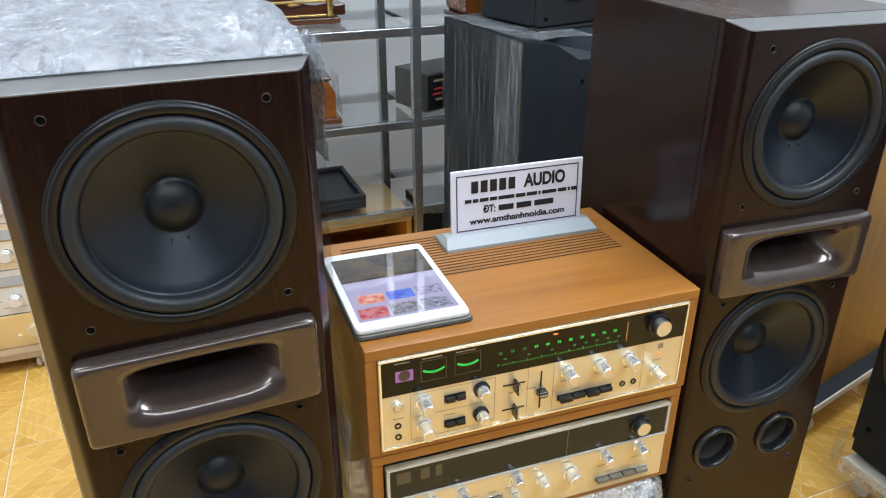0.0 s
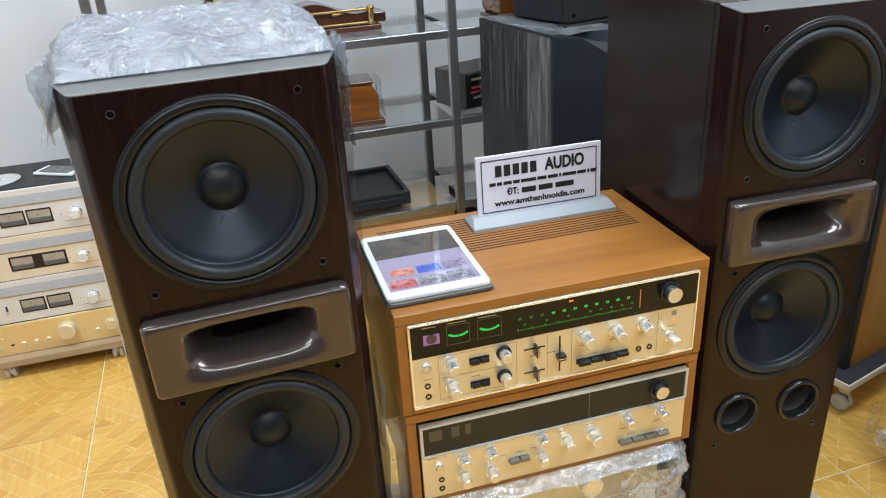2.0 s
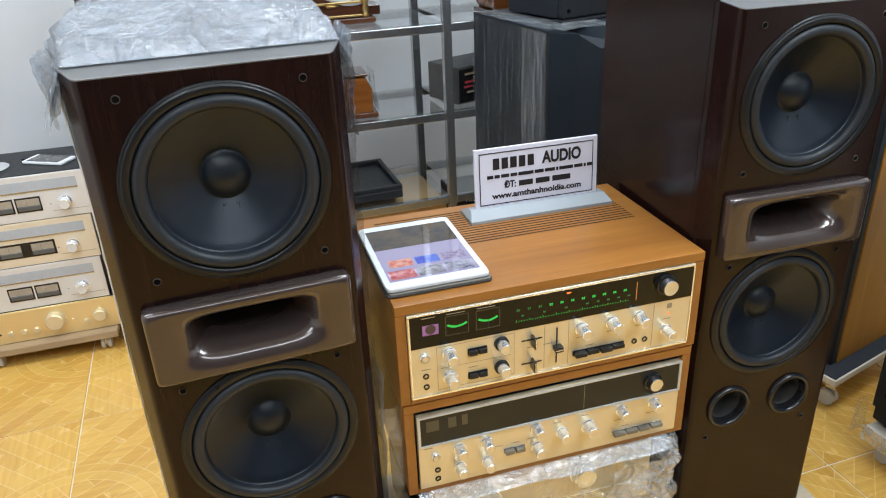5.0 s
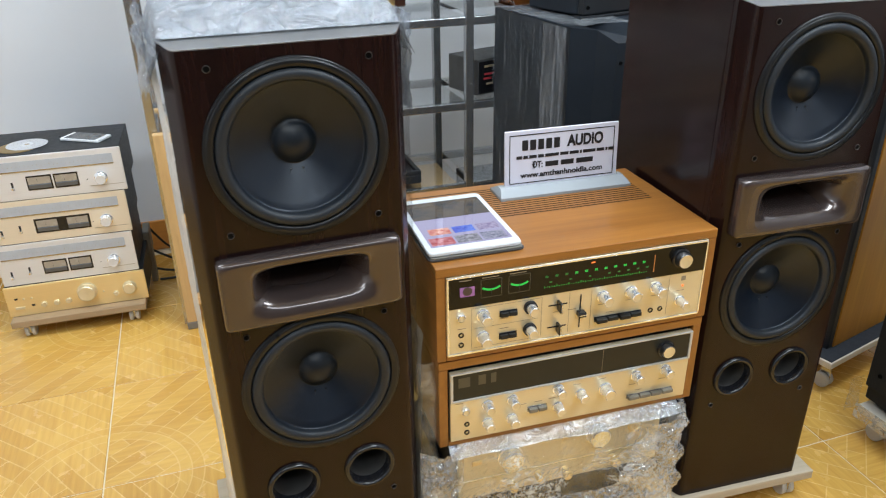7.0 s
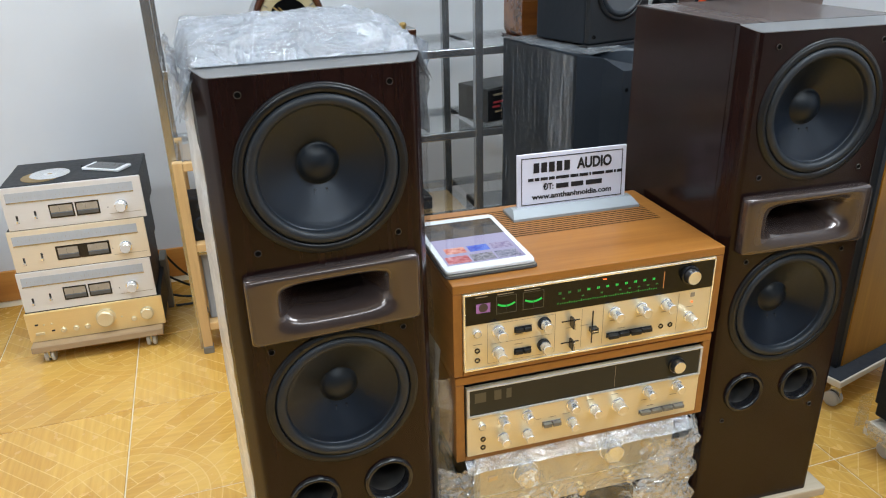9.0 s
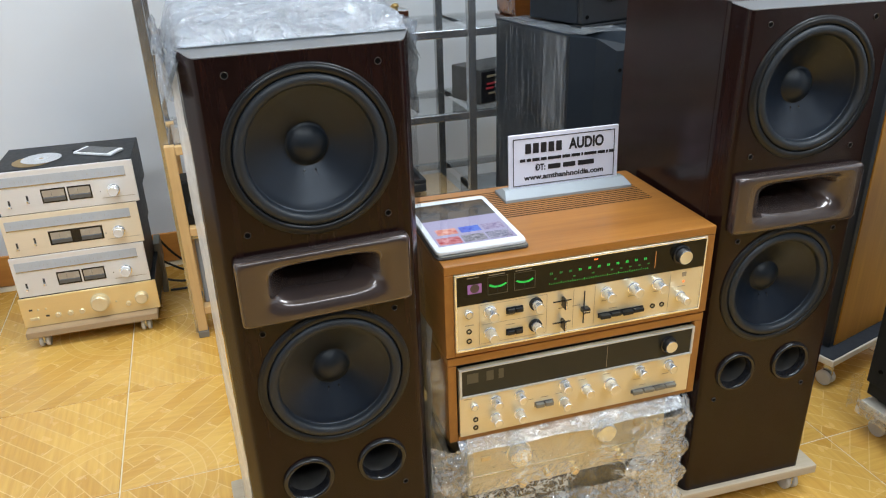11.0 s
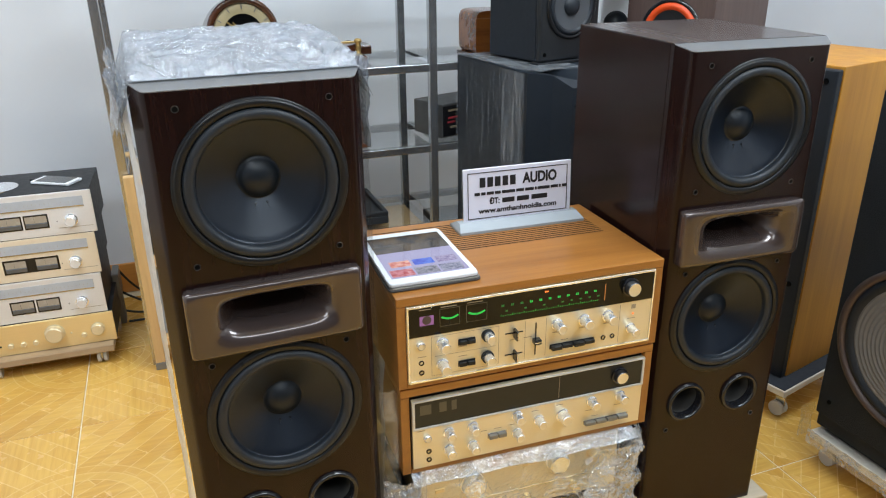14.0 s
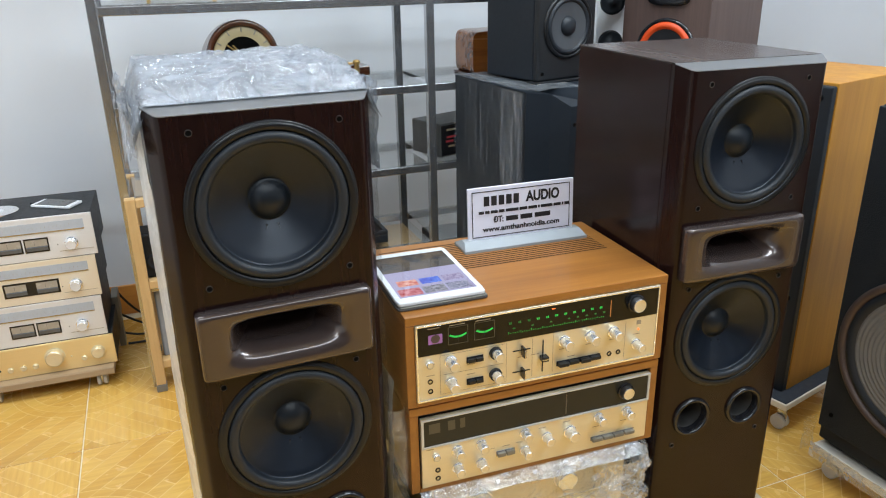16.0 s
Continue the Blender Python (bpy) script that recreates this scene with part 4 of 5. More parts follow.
def tablet():
    m = pose(0.3155, 0.9990, TOP + 0.0006, 0, 0, -2.0)
    s = thing("tablet", "white tablet with a lit screen lying on its grey cover", "tablet", m)

    def slab(a, b, z0, z1, soft, dx=0.0, dy=0.0):
        ring = lambda k, z: [(x + dx, y + dy, z) for x, _, y in squircle(a - k, b - k, 22, 0, 0, 0, 96)]
        return loft([ring(soft, z0), ring(0, z0 + soft), ring(0, z1 - soft), ring(soft * 0.6, z1)], True, True)

    part("cover", slab(0.0875, 0.1235, 0.0, 0.0042, 0.001, 0.001, -0.001), COVER, s, "worn dark folded cover")
    part("cover_flap", slab(0.0850, 0.1215, 0.0043, 0.0068, 0.0008, 0.0018, -0.0022), DULLGREY, s)
    b = part("body", slab(0.0845, 0.120, 0.0069, 0.0145, 0.0018), TABLET_WHITE, s)
    part("home_button", lathe([(0.0052, 0.0), (0.0052, 0.0003), (0.0046, 0.0004), (0.0, 0.0002)], 20, 0.0, -0.1095, 0.0145, "z"), GREYWHITE, b)
    sc = part("screen", box(-0.074, 0.074, -0.0985, 0.0985, 0.0146, 0.0149), SCREEN, s, "glossy screen showing a pale lilac page")

    def pic(x0, x1, y0, y1, mat, name="picture"):
        part(name, box(x0, x1, y0, y1, 0.0150, 0.0152), mat, sc)

    pic(-0.074, 0.074, 0.018, 0.0985, SCREEN_DARK, "dark_banner")
    for k, mt in enumerate((SCR_RED, SCR_BLUE, SCR_PURPLE)):
        pic(-0.062 + k * 0.045, -0.023 + k * 0.045, -0.052, -0.026, mt)
    for k, mt in enumerate((SCR_CRIMSON, SCR_GREY, SCR_SLATE)):
        pic(-0.070 + k * 0.047, -0.027 + k * 0.047, -0.0935, -0.064, mt)


def screen_mat(name, color, strength, spots=None):
    m = Mat(name, tuple(c * 0.05 for c in color), 0.04, Specular_IOR_Level=0.62)
    if spots:
        c = m.ramp(m.noise(spots[0], m.coords(), 3), [(0.35, color), (0.62, spots[1])])
        m.link(c, m.b.inputs["Emission Color"])
    else:
        m.set("Emission Color", (*color, 1))
    m.set("Emission Strength", strength)
    return m.m


SCREEN = screen_mat("screen_page", (0.56, 0.53, 0.84), 0.58)
SCREEN_DARK = screen_mat("screen_banner", (0.03, 0.03, 0.036), 0.40, (34, (0.20, 0.13, 0.06)))
SCR_RED = screen_mat("screen_red", (0.60, 0.08, 0.05), 0.8, (110, (0.85, 0.45, 0.35)))
SCR_BLUE = screen_mat("screen_blue", (0.02, 0.04, 0.60), 0.8, (50, (0.10, 0.22, 0.85)))
SCR_PURPLE = screen_mat("screen_purple", (0.20, 0.14, 0.34), 0.8, (130, (0.45, 0.40, 0.60)))
SCR_CRIMSON = screen_mat("screen_crimson", (0.45, 0.03, 0.04), 0.8, (110, (0.65, 0.22, 0.25)))
SCR_GREY = screen_mat("screen_grey", (0.13, 0.13, 0.17), 0.8, (130, (0.35, 0.34, 0.42)))
SCR_SLATE = screen_mat("screen_slate", (0.10, 0.11, 0.20), 0.8, (130, (0.40, 0.40, 0.55)))
sign()
tablet()


# ---- tuner stack on its trolley ----
CHAMPAGNE = brushed("warm_champagne_aluminium", (0.82, 0.725, 0.58), 0.42, metal=0.5)
METER_BLUE = plain("meter_blue_grey", (0.13, 0.15, 0.19), 0.25)


def tuner(label, m, pair_joined, plate):
    t = thing("stereo_tuner", label, "tuner", m, "stacked tuners")
    w, h, d = 0.409, 0.142, 0.26
    part("body", box(0.002, w - 0.002, 0.004, d, 0.002, h, 0.002), BLACK, t)
    f = part("faceplate", box(0, w, -0.004, 0.0035, 0.0, h - 0.002, 0.0015), plate, t, "pale brushed aluminium faceplate")
    sc = part("scale_window", box(0.012, 0.383, -0.0052, -0.0042, 0.0885, 0.1225, 0.0004), TUNERGLASS, f, "long grey tuning scale")
    part("scale_shade", box(0.012, 0.383, -0.0058, -0.0053, 0.0890, 0.0930), STEEL, sc)
    bm = bmesh.new()
    for k in range(30):
        box(0.028 + k * 0.0116, 0.0286 + k * 0.0116, -0.0056, -0.0053, 0.104, 0.108 + 0.003 * (k % 3 == 0), bm=bm)
    part("scale_ticks", bm, GREYINK, sc)
    g = [(0.127, 0.199), (0.204, 0.274)] if not pair_joined else [(0.131, 0.199), (0.220, 0.289)]
    if pair_joined:
        part("meter_panel", box(0.129, 0.291, -0.0048, -0.0042, 0.0275, 0.0755), BLACK_GLOSS, f)
    for x0, x1 in g:
        mt = part("meter", box(x0, x1, -0.0054, -0.0048 if pair_joined else -0.0042, 0.028, 0.0745, 0.0005), BLACK_GLOSS, f)
        # tan, blue-grey and dark strips paint the top-lit fade down the face
        part("meter_face", box(x0 + 0.004, x1 - 0.004, -0.0060, -0.0055, 0.0475, 0.0695), METER_PALE, mt)
        part("meter_glow_line", box(x0 + 0.004, x1 - 0.004, -0.0063, -0.00555, 0.0440, 0.0473), METER_BLUE, mt)
        part("meter_shade", box(x0 + 0.004, x1 - 0.004, -0.0062, -0.00555, 0.0330, 0.0438), METER, mt)
        part("needle", box(x0 + 0.03, x0 + 0.0306, -0.0064, -0.00605, 0.050, 0.065), INK, mt)
    knob(t, 0.338, 0.046, 0.0165, 0.026, "tuning_knob", None, CHROME, SILVER_PLATE)
    for lx, lz in ((0.032, 0.036), (0.086, 0.046)):
        sl = part("switch_slot", box(lx - 0.003, lx + 0.003, -0.0046, -0.0042, lz - 0.013, lz + 0.013), INK, f)
        part("switch_lever", box(lx - 0.0028, lx + 0.0028, -0.015, -0.0046, lz - 0.010, lz - 0.002, 0.001), CHROME, sl)
    part("lettering_bar", box(0.30, 0.40, -0.0045, -0.0042, 0.022, 0.0232), GREYINK, f)
    part("pilot_dot", lathe([(0.0018, -0.0042), (0.0, -0.0048)], 10, 0.298, 0, 0.045), INK, f)
    return t


tuner("champagne tuner with two meters, discs and phone on it", pose(-0.766, 2.262, 0.466, 0, 0, -2.0), False, SILVER_PLATE)
tuner("gold-toned tuner with joined meters, second in the stack", pose(-0.778, 2.262, 0.3235, 0, 0, -2.0), True, CHAMPAGNE)
tuner("champagne tuner with two meters, third in the stack", pose(-0.784, 2.260, 0.1810, 0, 0, -2.0), False, SILVER_PLATE)
ia = thing("stereo_amplifier", "gold amplifier with round knobs at the foot of the stack", "amplifier", pose(-0.789, 2.250, 0.073, 0, 0, -1.6))
part("body", box(0.002, 0.425, 0.004, 0.30, 0.0, 0.1075, 0.002), BLACK, ia)
fpl = part("faceplate", box(0, 0.427, -0.005, 0.0035, 0.001, 0.107, 0.002), GOLD_DEEP, ia, "deep gold aluminium faceplate")
for kx, kz, kr in ((0.243, 0.058, 0.0285), (0.374, 0.052, 0.0205), (0.108, 0.034, 0.0085), (0.146, 0.034, 0.0085), (0.182, 0.034, 0.0085), (0.329, 0.036, 0.008), (0.076, 0.062, 0.003), (0.052, 0.062, 0.003), (0.292, 0.05, 0.003)):
    part("knob", lathe([(kr * 1.12, -0.005), (kr * 1.12, -0.0065), (kr, -0.007), (kr * 0.96, -0.005 - kr * 0.75), (kr * 0.85, -0.005 - kr * 0.85), (0.0, -0.005 - kr * 0.8)], 26, kx, 0, kz), GOLD, ia)
part("power_button", box(0.022, 0.050, -0.009, -0.0055, 0.026, 0.036, 0.0012), GOLD, fpl)
for jx, jz in ((0.030, 0.064), (0.076, 0.036)):
    part("jack_socket", box(jx - 0.005, jx + 0.005, -0.006, -0.0052, jz - 0.003, jz + 0.003), INK, fpl)
tt = trolley("small wooden trolley on castors under the tuner stack", pose(-0.785, 2.250, 0.0, 0, 0, -1.6), 0.0, 0.412, -0.040, 0.30, 0.0725, TANBOARD)

for dx, dy, nm in ((-0.655, 2.385, "gold-tinted optical disc lying on a tuner"), (-0.632, 2.402, "silvery optical disc lying on another disc")):
    k = 0 if "gold" in nm else 1
    dsc = thing("optical_disc", nm, "disc", pose(dx, dy - 0.045, 0.6083 + 0.0016 * k), "loose discs")
    part("disc_plate", lathe([(0.0075, 0.0), (0.060, 0.0), (0.060, 0.0012), (0.0075, 0.0012)], 48, axis="z", close=True), (BRASS, CHROME)[k], dsc)
    part("hub_ring", lathe([(0.0078, 0.00125), (0.019, 0.00125), (0.019, 0.0014), (0.0078, 0.0014)], 32, axis="z", close=True), GREYWHITE, dsc)
ph = thing("phone", "white phone with dark screen lying on the tuner", "phone", pose(-0.462, 2.362, 0.6083, 0, 0, 58))
part("body", box(-0.0345, 0.0345, -0.070, 0.070, 0.0, 0.009, 0.003, 3), WHITE, ph)
part("screen", box(-0.0315, 0.0315, -0.056, 0.056, 0.0091, 0.0094), METER, ph, "dark glass screen")
part("plug", box(-0.012, 0.012, 0.0705, 0.090, 0.001, 0.008, 0.0015), BLACK, ph, "black charging plug")
wc = thing("carton", "plain white carton standing behind the tuner stack", "box", pose(-1.095, 2.62, 0.0))
part("body", box(-0.14, 0.10, -0.04, 0.14, 0.0, 0.36, 0.003), WHITE, wc)

# cables behind the stack
for n_, pts in enumerate(([(-0.36, 2.58, 0.10), (-0.31, 2.60, 0.05), (-0.25, 2.63, 0.006), (-0.16, 2.64, 0.006), (-0.06, 2.67, 0.006)],
                          [(-0.36, 2.56, 0.03), (-0.30, 2.55, 0.006), (-0.22, 2.58, 0.006), (-0.17, 2.53, 0.006), (-0.24, 2.49, 0.006), (-0.34, 2.50, 0.006)],
                          [(-0.36, 2.62, 0.18), (-0.33, 2.66, 0.10), (-0.27, 2.69, 0.02), (-0.18, 2.70, 0.006), (-0.08, 2.70, 0.006)])):
    cu = bpy.data.curves.new("cable", "CURVE")
    cu.dimensions, cu.bevel_depth, cu.bevel_resolution = "3D", 0.0045, 2
    sp = cu.splines.new("NURBS")
    sp.points.add(len(pts) - 1)
    for q, p in zip(sp.points, pts):
        q.co = (*p, 1)
    sp.use_endpoint_u, sp.order_u = True, 3
    cu.materials.append(CABLE)
    tagged(new("power_cable", cu), "loose black power cable curling on the tiles", "cable", "loose cables")
pg = thing("power_adapter", "grey power adapter behind the tuner stack", "adapter", pose(-0.358, 2.53, 0.0))
part("body", box(-0.012, 0.012, -0.05, 0.05, 0.12, 0.21, 0.004), DULLGREY, pg)
part("bracket", box(-0.010, 0.010, -0.03, 0.03, 0.0, 0.119, 0.002), DULLGREY, pg)


# ---- stainless shelving ----
sh = thing("steel_shelving", "stainless steel shelving with grey glass shelves by the back wall", "shelving", pose(0, 0, 0))
SX0, SX1, SY0, SY1 = -0.245, 1.75, 2.15, 2.50
for px in (SX0, 0.767, SX1):
    for py in (SY0, SY1):
        part("post", box(px - 0.0135, px + 0.0135, py - 0.0135, py + 0.0135, 0.0, 1.95, 0.002), STEEL, sh)
for z in (0.375, 0.667, 0.945, 1.228, 1.62):
    for x0, x1 in ((SX0 + 0.014, 0.753), (0.781, SX1 - 0.014)):
        for py in (SY0, SY1):
            part("rail", box(x0, x1, py - 0.011, py + 0.011, z - 0.030, z - 0.004, 0.002), STEEL, sh)
        part("glass_shelf", box(x0, x1, SY0 - 0.010, SY1 + 0.010, z - 0.0038, z, 0.0008), GLASS_SHELF, sh, "reflecting grey glass")
    part("end_rail", box(SX0 - 0.011, SX0 + 0.011, SY0 + 0.014, SY1 - 0.014, z - 0.030, z - 0.004, 0.002), STEEL, sh)

# wooden rack in front of the shelving
rk = thing("wooden_rack", "pale pine rack with rubber feet beside the shelving", "rack", pose(0, 0, 0))
for px in (-0.232,):
    part("leg", box(px - 0.015, px + 0.015, 2.098, 2.130, 0.026, 0.67, 0.002), PINE, rk)
    part("rubber_foot", box(px - 0.017, px + 0.017, 2.096, 2.132, 0.0, 0.0255, 0.003), DULLGREY, rk)
    part("leg", box(px - 0.015, px + 0.015, 2.40, 2.43, 0.026, 0.67, 0.002), PINE, rk)
    part("rubber_foot", box(px - 0.017, px + 0.017, 2.398, 2.432, 0.0, 0.0255, 0.003), DULLGREY, rk)
for z in (0.10, 0.385, 0.655):
    part("cross_bar", box(-0.2165, 0.15, 2.100, 2.128, z - 0.014, z + 0.012, 0.002), PINE, rk)
    part("shelf_board", box(-0.2165, 0.15, 2.1285, 2.36, z - 0.010, z + 0.008, 0.002), PINE, rk)
gb = thing("storage_box", "grey streaked plastic box on the lower rack shelf", "box", pose(-0.12, 2.14, 0.1082))
part("body", box(-0.090, 0.09, 0.0, 0.16, 0.0, 0.245, 0.006), STREAKED, gb)
part("lid", box(-0.093, 0.093, -0.003, 0.163, 0.2455, 0.262, 0.003), GREYWHITE, gb, "pale grey lid")
cl = thing("desk_speaker", "small black desk speaker standing on the pine rack", "speaker", pose(-0.185, 2.19, 0.3932))
part("body", box(-0.045, 0.045, -0.05, 0.05, 0.0, 0.150, 0.010, 3), BLACK, cl)
part("driver", lathe([(0.030, -0.050), (0.029, -0.054), (0.022, -0.052), (0.008, -0.046), (0.0, -0.048)], 24, 0, 0, 0.055), RUBBER, cl, smooth=True)
part("driver", lathe([(0.016, -0.050), (0.015, -0.053), (0.008, -0.050), (0.0, -0.052)], 20, 0, 0, 0.115), RUBBER, cl, smooth=True)

# honey cabinet seen under the lowest glass shelf
cb = thing("low_cabinet", "honey-coloured wooden cabinet under the lowest glass shelf", "cabinet", pose(0.20, 2.165, 0.0))
part("top", box(0.0, 0.55, 0.0, 0.30, 0.318, 0.342, 0.002), PINE, cb)
part("side", box(0.0, 0.018, 0.004, 0.30, 0.0, 0.3175, 0.001), HONEY, cb)
part("side", box(0.532, 0.55, 0.004, 0.30, 0.0, 0.3175, 0.001), HONEY, cb)
part("back", box(0.0185, 0.5315, 0.28, 0.30, 0.0, 0.3175, 0.001), HONEY, cb)
part("shelf", box(0.0185, 0.5315, 0.02, 0.2795, 0.15, 0.17, 0.001), HONEY, cb)
bx = thing("audio_unit", "black audio unit in the low cabinet", "audio unit", pose(0.22, 2.17, 0.1705))
part("body", box(0.0, 0.22, 0.0, 0.22, 0.0, 0.12, 0.003), BLACK, bx)
part("lettering_bar", box(0.12, 0.18, -0.001, -0.0002, 0.085, 0.10), DULLGREY, bx)
b2 = thing("speaker_box", "black box with white lettering beside the steel post", "box", pose(0.79, 2.19, 0.0))
part("body", box(0.0, 0.20, 0.0, 0.16, 0.0, 0.355, 0.003), BLACK, b2)
words("PRO", 0.022, GREYWHITE, b2, pose(0.062, -0.0008, 0.325, 90, 0, 0), bold=0.0005)

# things on the glass shelves
tray = thing("tray", "empty black plastic tray on a glass shelf", "tray", pose(0.38, 2.19, 0.3755))
part("base", box(0.0, 0.225, 0.0, 0.30, 0.0, 0.030, 0.004), BLACK, tray)
for x0, x1, y0, y1 in ((0.0, 0.225, 0.0, 0.016), (0.0, 0.225, 0.284, 0.30), (0.0, 0.016, 0.0165, 0.2835), (0.209, 0.225, 0.0165, 0.2835)):
    part("rim", box(x0, x1, y0, y1, 0.0305, 0.046, 0.003), BLACK, tray)
tp = thing("tape_deck", "dusty black tape deck with red display on a glass shelf", "tape deck", pose(0.806, 2.168, 0.6675, 0, 0, 19))
part("body", box(0.0, 0.24, 0.0, 0.16, 0.006, 0.126, 0.003), DUSTYBLACK := plain("dusty_black", (0.055, 0.055, 0.055), 0.6, vary=0.4, scale=18), tp)
part("front", box(0.004, 0.236, -0.004, -0.0005, 0.012, 0.119, 0.001), BLACK_GLOSS, tp)
for x0, z0, w_, mt in ((0.026, 0.099, 0.05, GREYINK), (0.026, 0.073, 0.055, "r"), (0.022, 0.058, 0.035, "r"), (0.034, 0.040, 0.03, GREYINK)):
    part("display_bar", box(x0, x0 + w_, -0.0055, -0.0045, z0, z0 + 0.007), plain("red_display", (0.45, 0.04, 0.05), 0.4) if mt == "r" else mt, tp)
for fx_ in (0.02, 0.20):
    part("foot", box(fx_, fx_ + 0.02, 0.02, 0.04, 0.0, 0.0058, 0.001), BLACK, tp)

def clock_ring(y, inset):
    """Outline of the clock case: upright sides, sloping shoulders and a flat crown."""
    return [(x, y, z) for x, z in ((-0.008 + inset, 0.0165), (0.158 - inset, 0.0165), (0.158 - inset, 0.090), (0.138 - inset, 0.128 - inset), (0.012 + inset, 0.128 - inset), (-0.008 + inset, 0.090))]


am = thing("mantel_clock", "amber wooden mantel clock in torn film on a glass shelf", "clock", pose(0.37, 2.20, 0.6675, 0, 0, -4))
part("case", loft([clock_ring(-0.003, 0.003), clock_ring(0.008, 0.0), clock_ring(0.11, 0.0)], True, True), SUNBURST, am, smooth=False)
part("base", box(-0.02, 0.17, -0.015, 0.125, 0.0, 0.016, 0.003), CLOCKWOOD, am)
part("roof", box(0.004, 0.146, -0.008, 0.116, 0.1285, 0.139, 0.004), CLOCKWOOD, am)
crumple(20, 20, lambda u, v: ((0.16 + 0.008 * v, -0.02 + 0.14 * u, 0.02 + 0.125 * (1 - v)), (1, 0, 0)), 21, 0.006, 22.0, FILM_THIN, "torn_film", am)

ck = thing("mantel_clock", "dark polished mantel clock with cream dial and brass trim", "clock", pose(0.172, 2.27, 0.9455))
part("dome", loft([[(0.128 * math.cos(a), y, 0.062 + 0.150 * math.sin(a)) for a in np.linspace(0, math.pi, 28)] + [(-0.128, y, 0.02), (0.128, y, 0.02)] for y in (0.0, 0.13)], True, True), CLOCKWOOD, ck)
part("dial_ring", lathe([(0.062, -0.006), (0.088, -0.008), (0.092, -0.005), (0.094, 0.0)], 48, 0, 0, 0.108), CREAM, ck, "cream chapter ring", smooth=True)
part("bezel", lathe([(0.092, 0.0), (0.095, -0.010), (0.104, -0.013), (0.111, -0.009), (0.114, 0.0)], 48, 0, 0, 0.108), CLOCKWOOD, ck, smooth=True)
part("dial_centre", lathe([(0.063, -0.005), (0.0, -0.0045)], 40, 0, 0, 0.108), VOID, ck)
for k in range(12):
    a = k * math.pi / 6
    part("hour_mark", box(-0.0018, 0.0018, -0.0092, -0.0082, 0.076, 0.091), DULLGREY, ck, at=pose(0, 0, 0.108, 0, math.degrees(a), 0))
for ang, ln in ((-52, 0.062), (-40, 0.048), (128, 0.05)):
    part("hand", box(-0.0022, 0.0022, -0.011, -0.0095, 0.0, ln, 0.0006), BRASS, ck, at=pose(0, 0, 0.108, 0, ang, 0))
part("wing", loft([[(0.10 + 0.27 * u, y, 0.018) for u in np.linspace(0, 1, 14)] + [(0.10 + 0.27 * u, y, 0.075 + 0.018 * math.sin(2 * math.pi * (u - 0.1)) - 0.006 * u) for u in np.linspace(1, 0, 14)] for y in (0.005, 0.12)], True, True), CLOCKWOOD, ck)
part("wing", loft([[(-0.10 - 0.20 * u, y, 0.018) for u in np.linspace(0, 1, 14)] + [(-0.10 - 0.20 * u, y, 0.075 + 0.018 * math.sin(2 * math.pi * (u - 0.1)) - 0.006 * u) for u in np.linspace(1, 0, 14)] for y in (0.005, 0.12)], True, True), CLOCKWOOD, ck)
part("base", box(-0.31, 0.40, -0.015, 0.135, 0.0, 0.0175, 0.003), CLOCKWOOD, ck)
for z in (0.020, 0.060):
    part("brass_moulding", box(0.11, 0.362, -0.004, 0.0045, z, z + 0.007, 0.002), BRASS, ck)
part("brass_column", lathe([(0.010, 0.018), (0.014, 0.022), (0.008, 0.028), (0.011, 0.042), (0.008, 0.058), (0.014, 0.066), (0.010, 0.074), (0.0, 0.076)], 16, 0.372, 0.0, 0, "z"), BRASS, ck, smooth=True)
part("brass_leaf", lathe([(0.0, 0.0), (0.005, 0.01), (0.003, 0.03), (0.0, 0.045)], 10, 0.245, -0.004, 0.056, "x"), BRASS, ck, smooth=True)
part("end_block", box(0.385, 0.425, 0.02, 0.11, 0.018, 0.050, 0.004), CLOCKWOOD, ck)

rd = thing("table_radio", "small rounded brown wooden radio on the glass shelf", "radio", pose(1.025, 2.20, 0.9455))
part("case", loft([squircle(0.078, 0.075, 6, y, 0, 0.077) for y in (0.0, 0.008, 0.16)], True, True), SUNBURST, rd)
part("plinth", box(-0.085, 0.085, -0.006, 0.165, 0.0, 0.007, 0.002), CLOCKWOOD, rd)
rb = thing("red_case", "dark red lacquer case with brass feet on the upper shelf", "case", pose(0.05, 2.20, 1.2285))
part("body", box(-0.16, 0.06, 0.0, 0.14, 0.022, 0.12, 0.006), plain("red_lacquer", (0.16, 0.02, 0.02), 0.3), rb)
for fx_ in (-0.14, 0.048):
    part("foot", lathe([(0.006, 0.0), (0.005, 0.008), (0.010, 0.022)], 12, fx_, 0.012, 0, "z"), BRASS, rb)


# ---- wrapped black speaker with a bookshelf speaker on it ----
bs = thing("tower_speaker", "black tower speaker, its side wrapped in clear film", "speaker", pose(0.893, 1.690, 0.0, 0, 0, 5))
fxw, dpt, hh = 0.30, 0.45, 0.966
ring = lambda z, ch: [(0.0, 0.0, z), (0.075, -0.018, z - ch * 0.2), (0.125, -0.050, z - ch), (0.225, -0.050, z - ch), (0.275, -0.018, z - ch * 0.2), (fxw, 0.0, z), (fxw, dpt, z), (0.0, dpt, z)]
part("body", loft([ring(0.0, 0.0), ring(hh, 0.045)], True, True), BLACK_VINYL, bs)
part("grille_socket", lathe([(0.006, 0.0), (0.005, -0.002), (0.003, -0.001), (0, 0)], 14, 0.14, -0.050, hh - 0.10), VOID, bs)
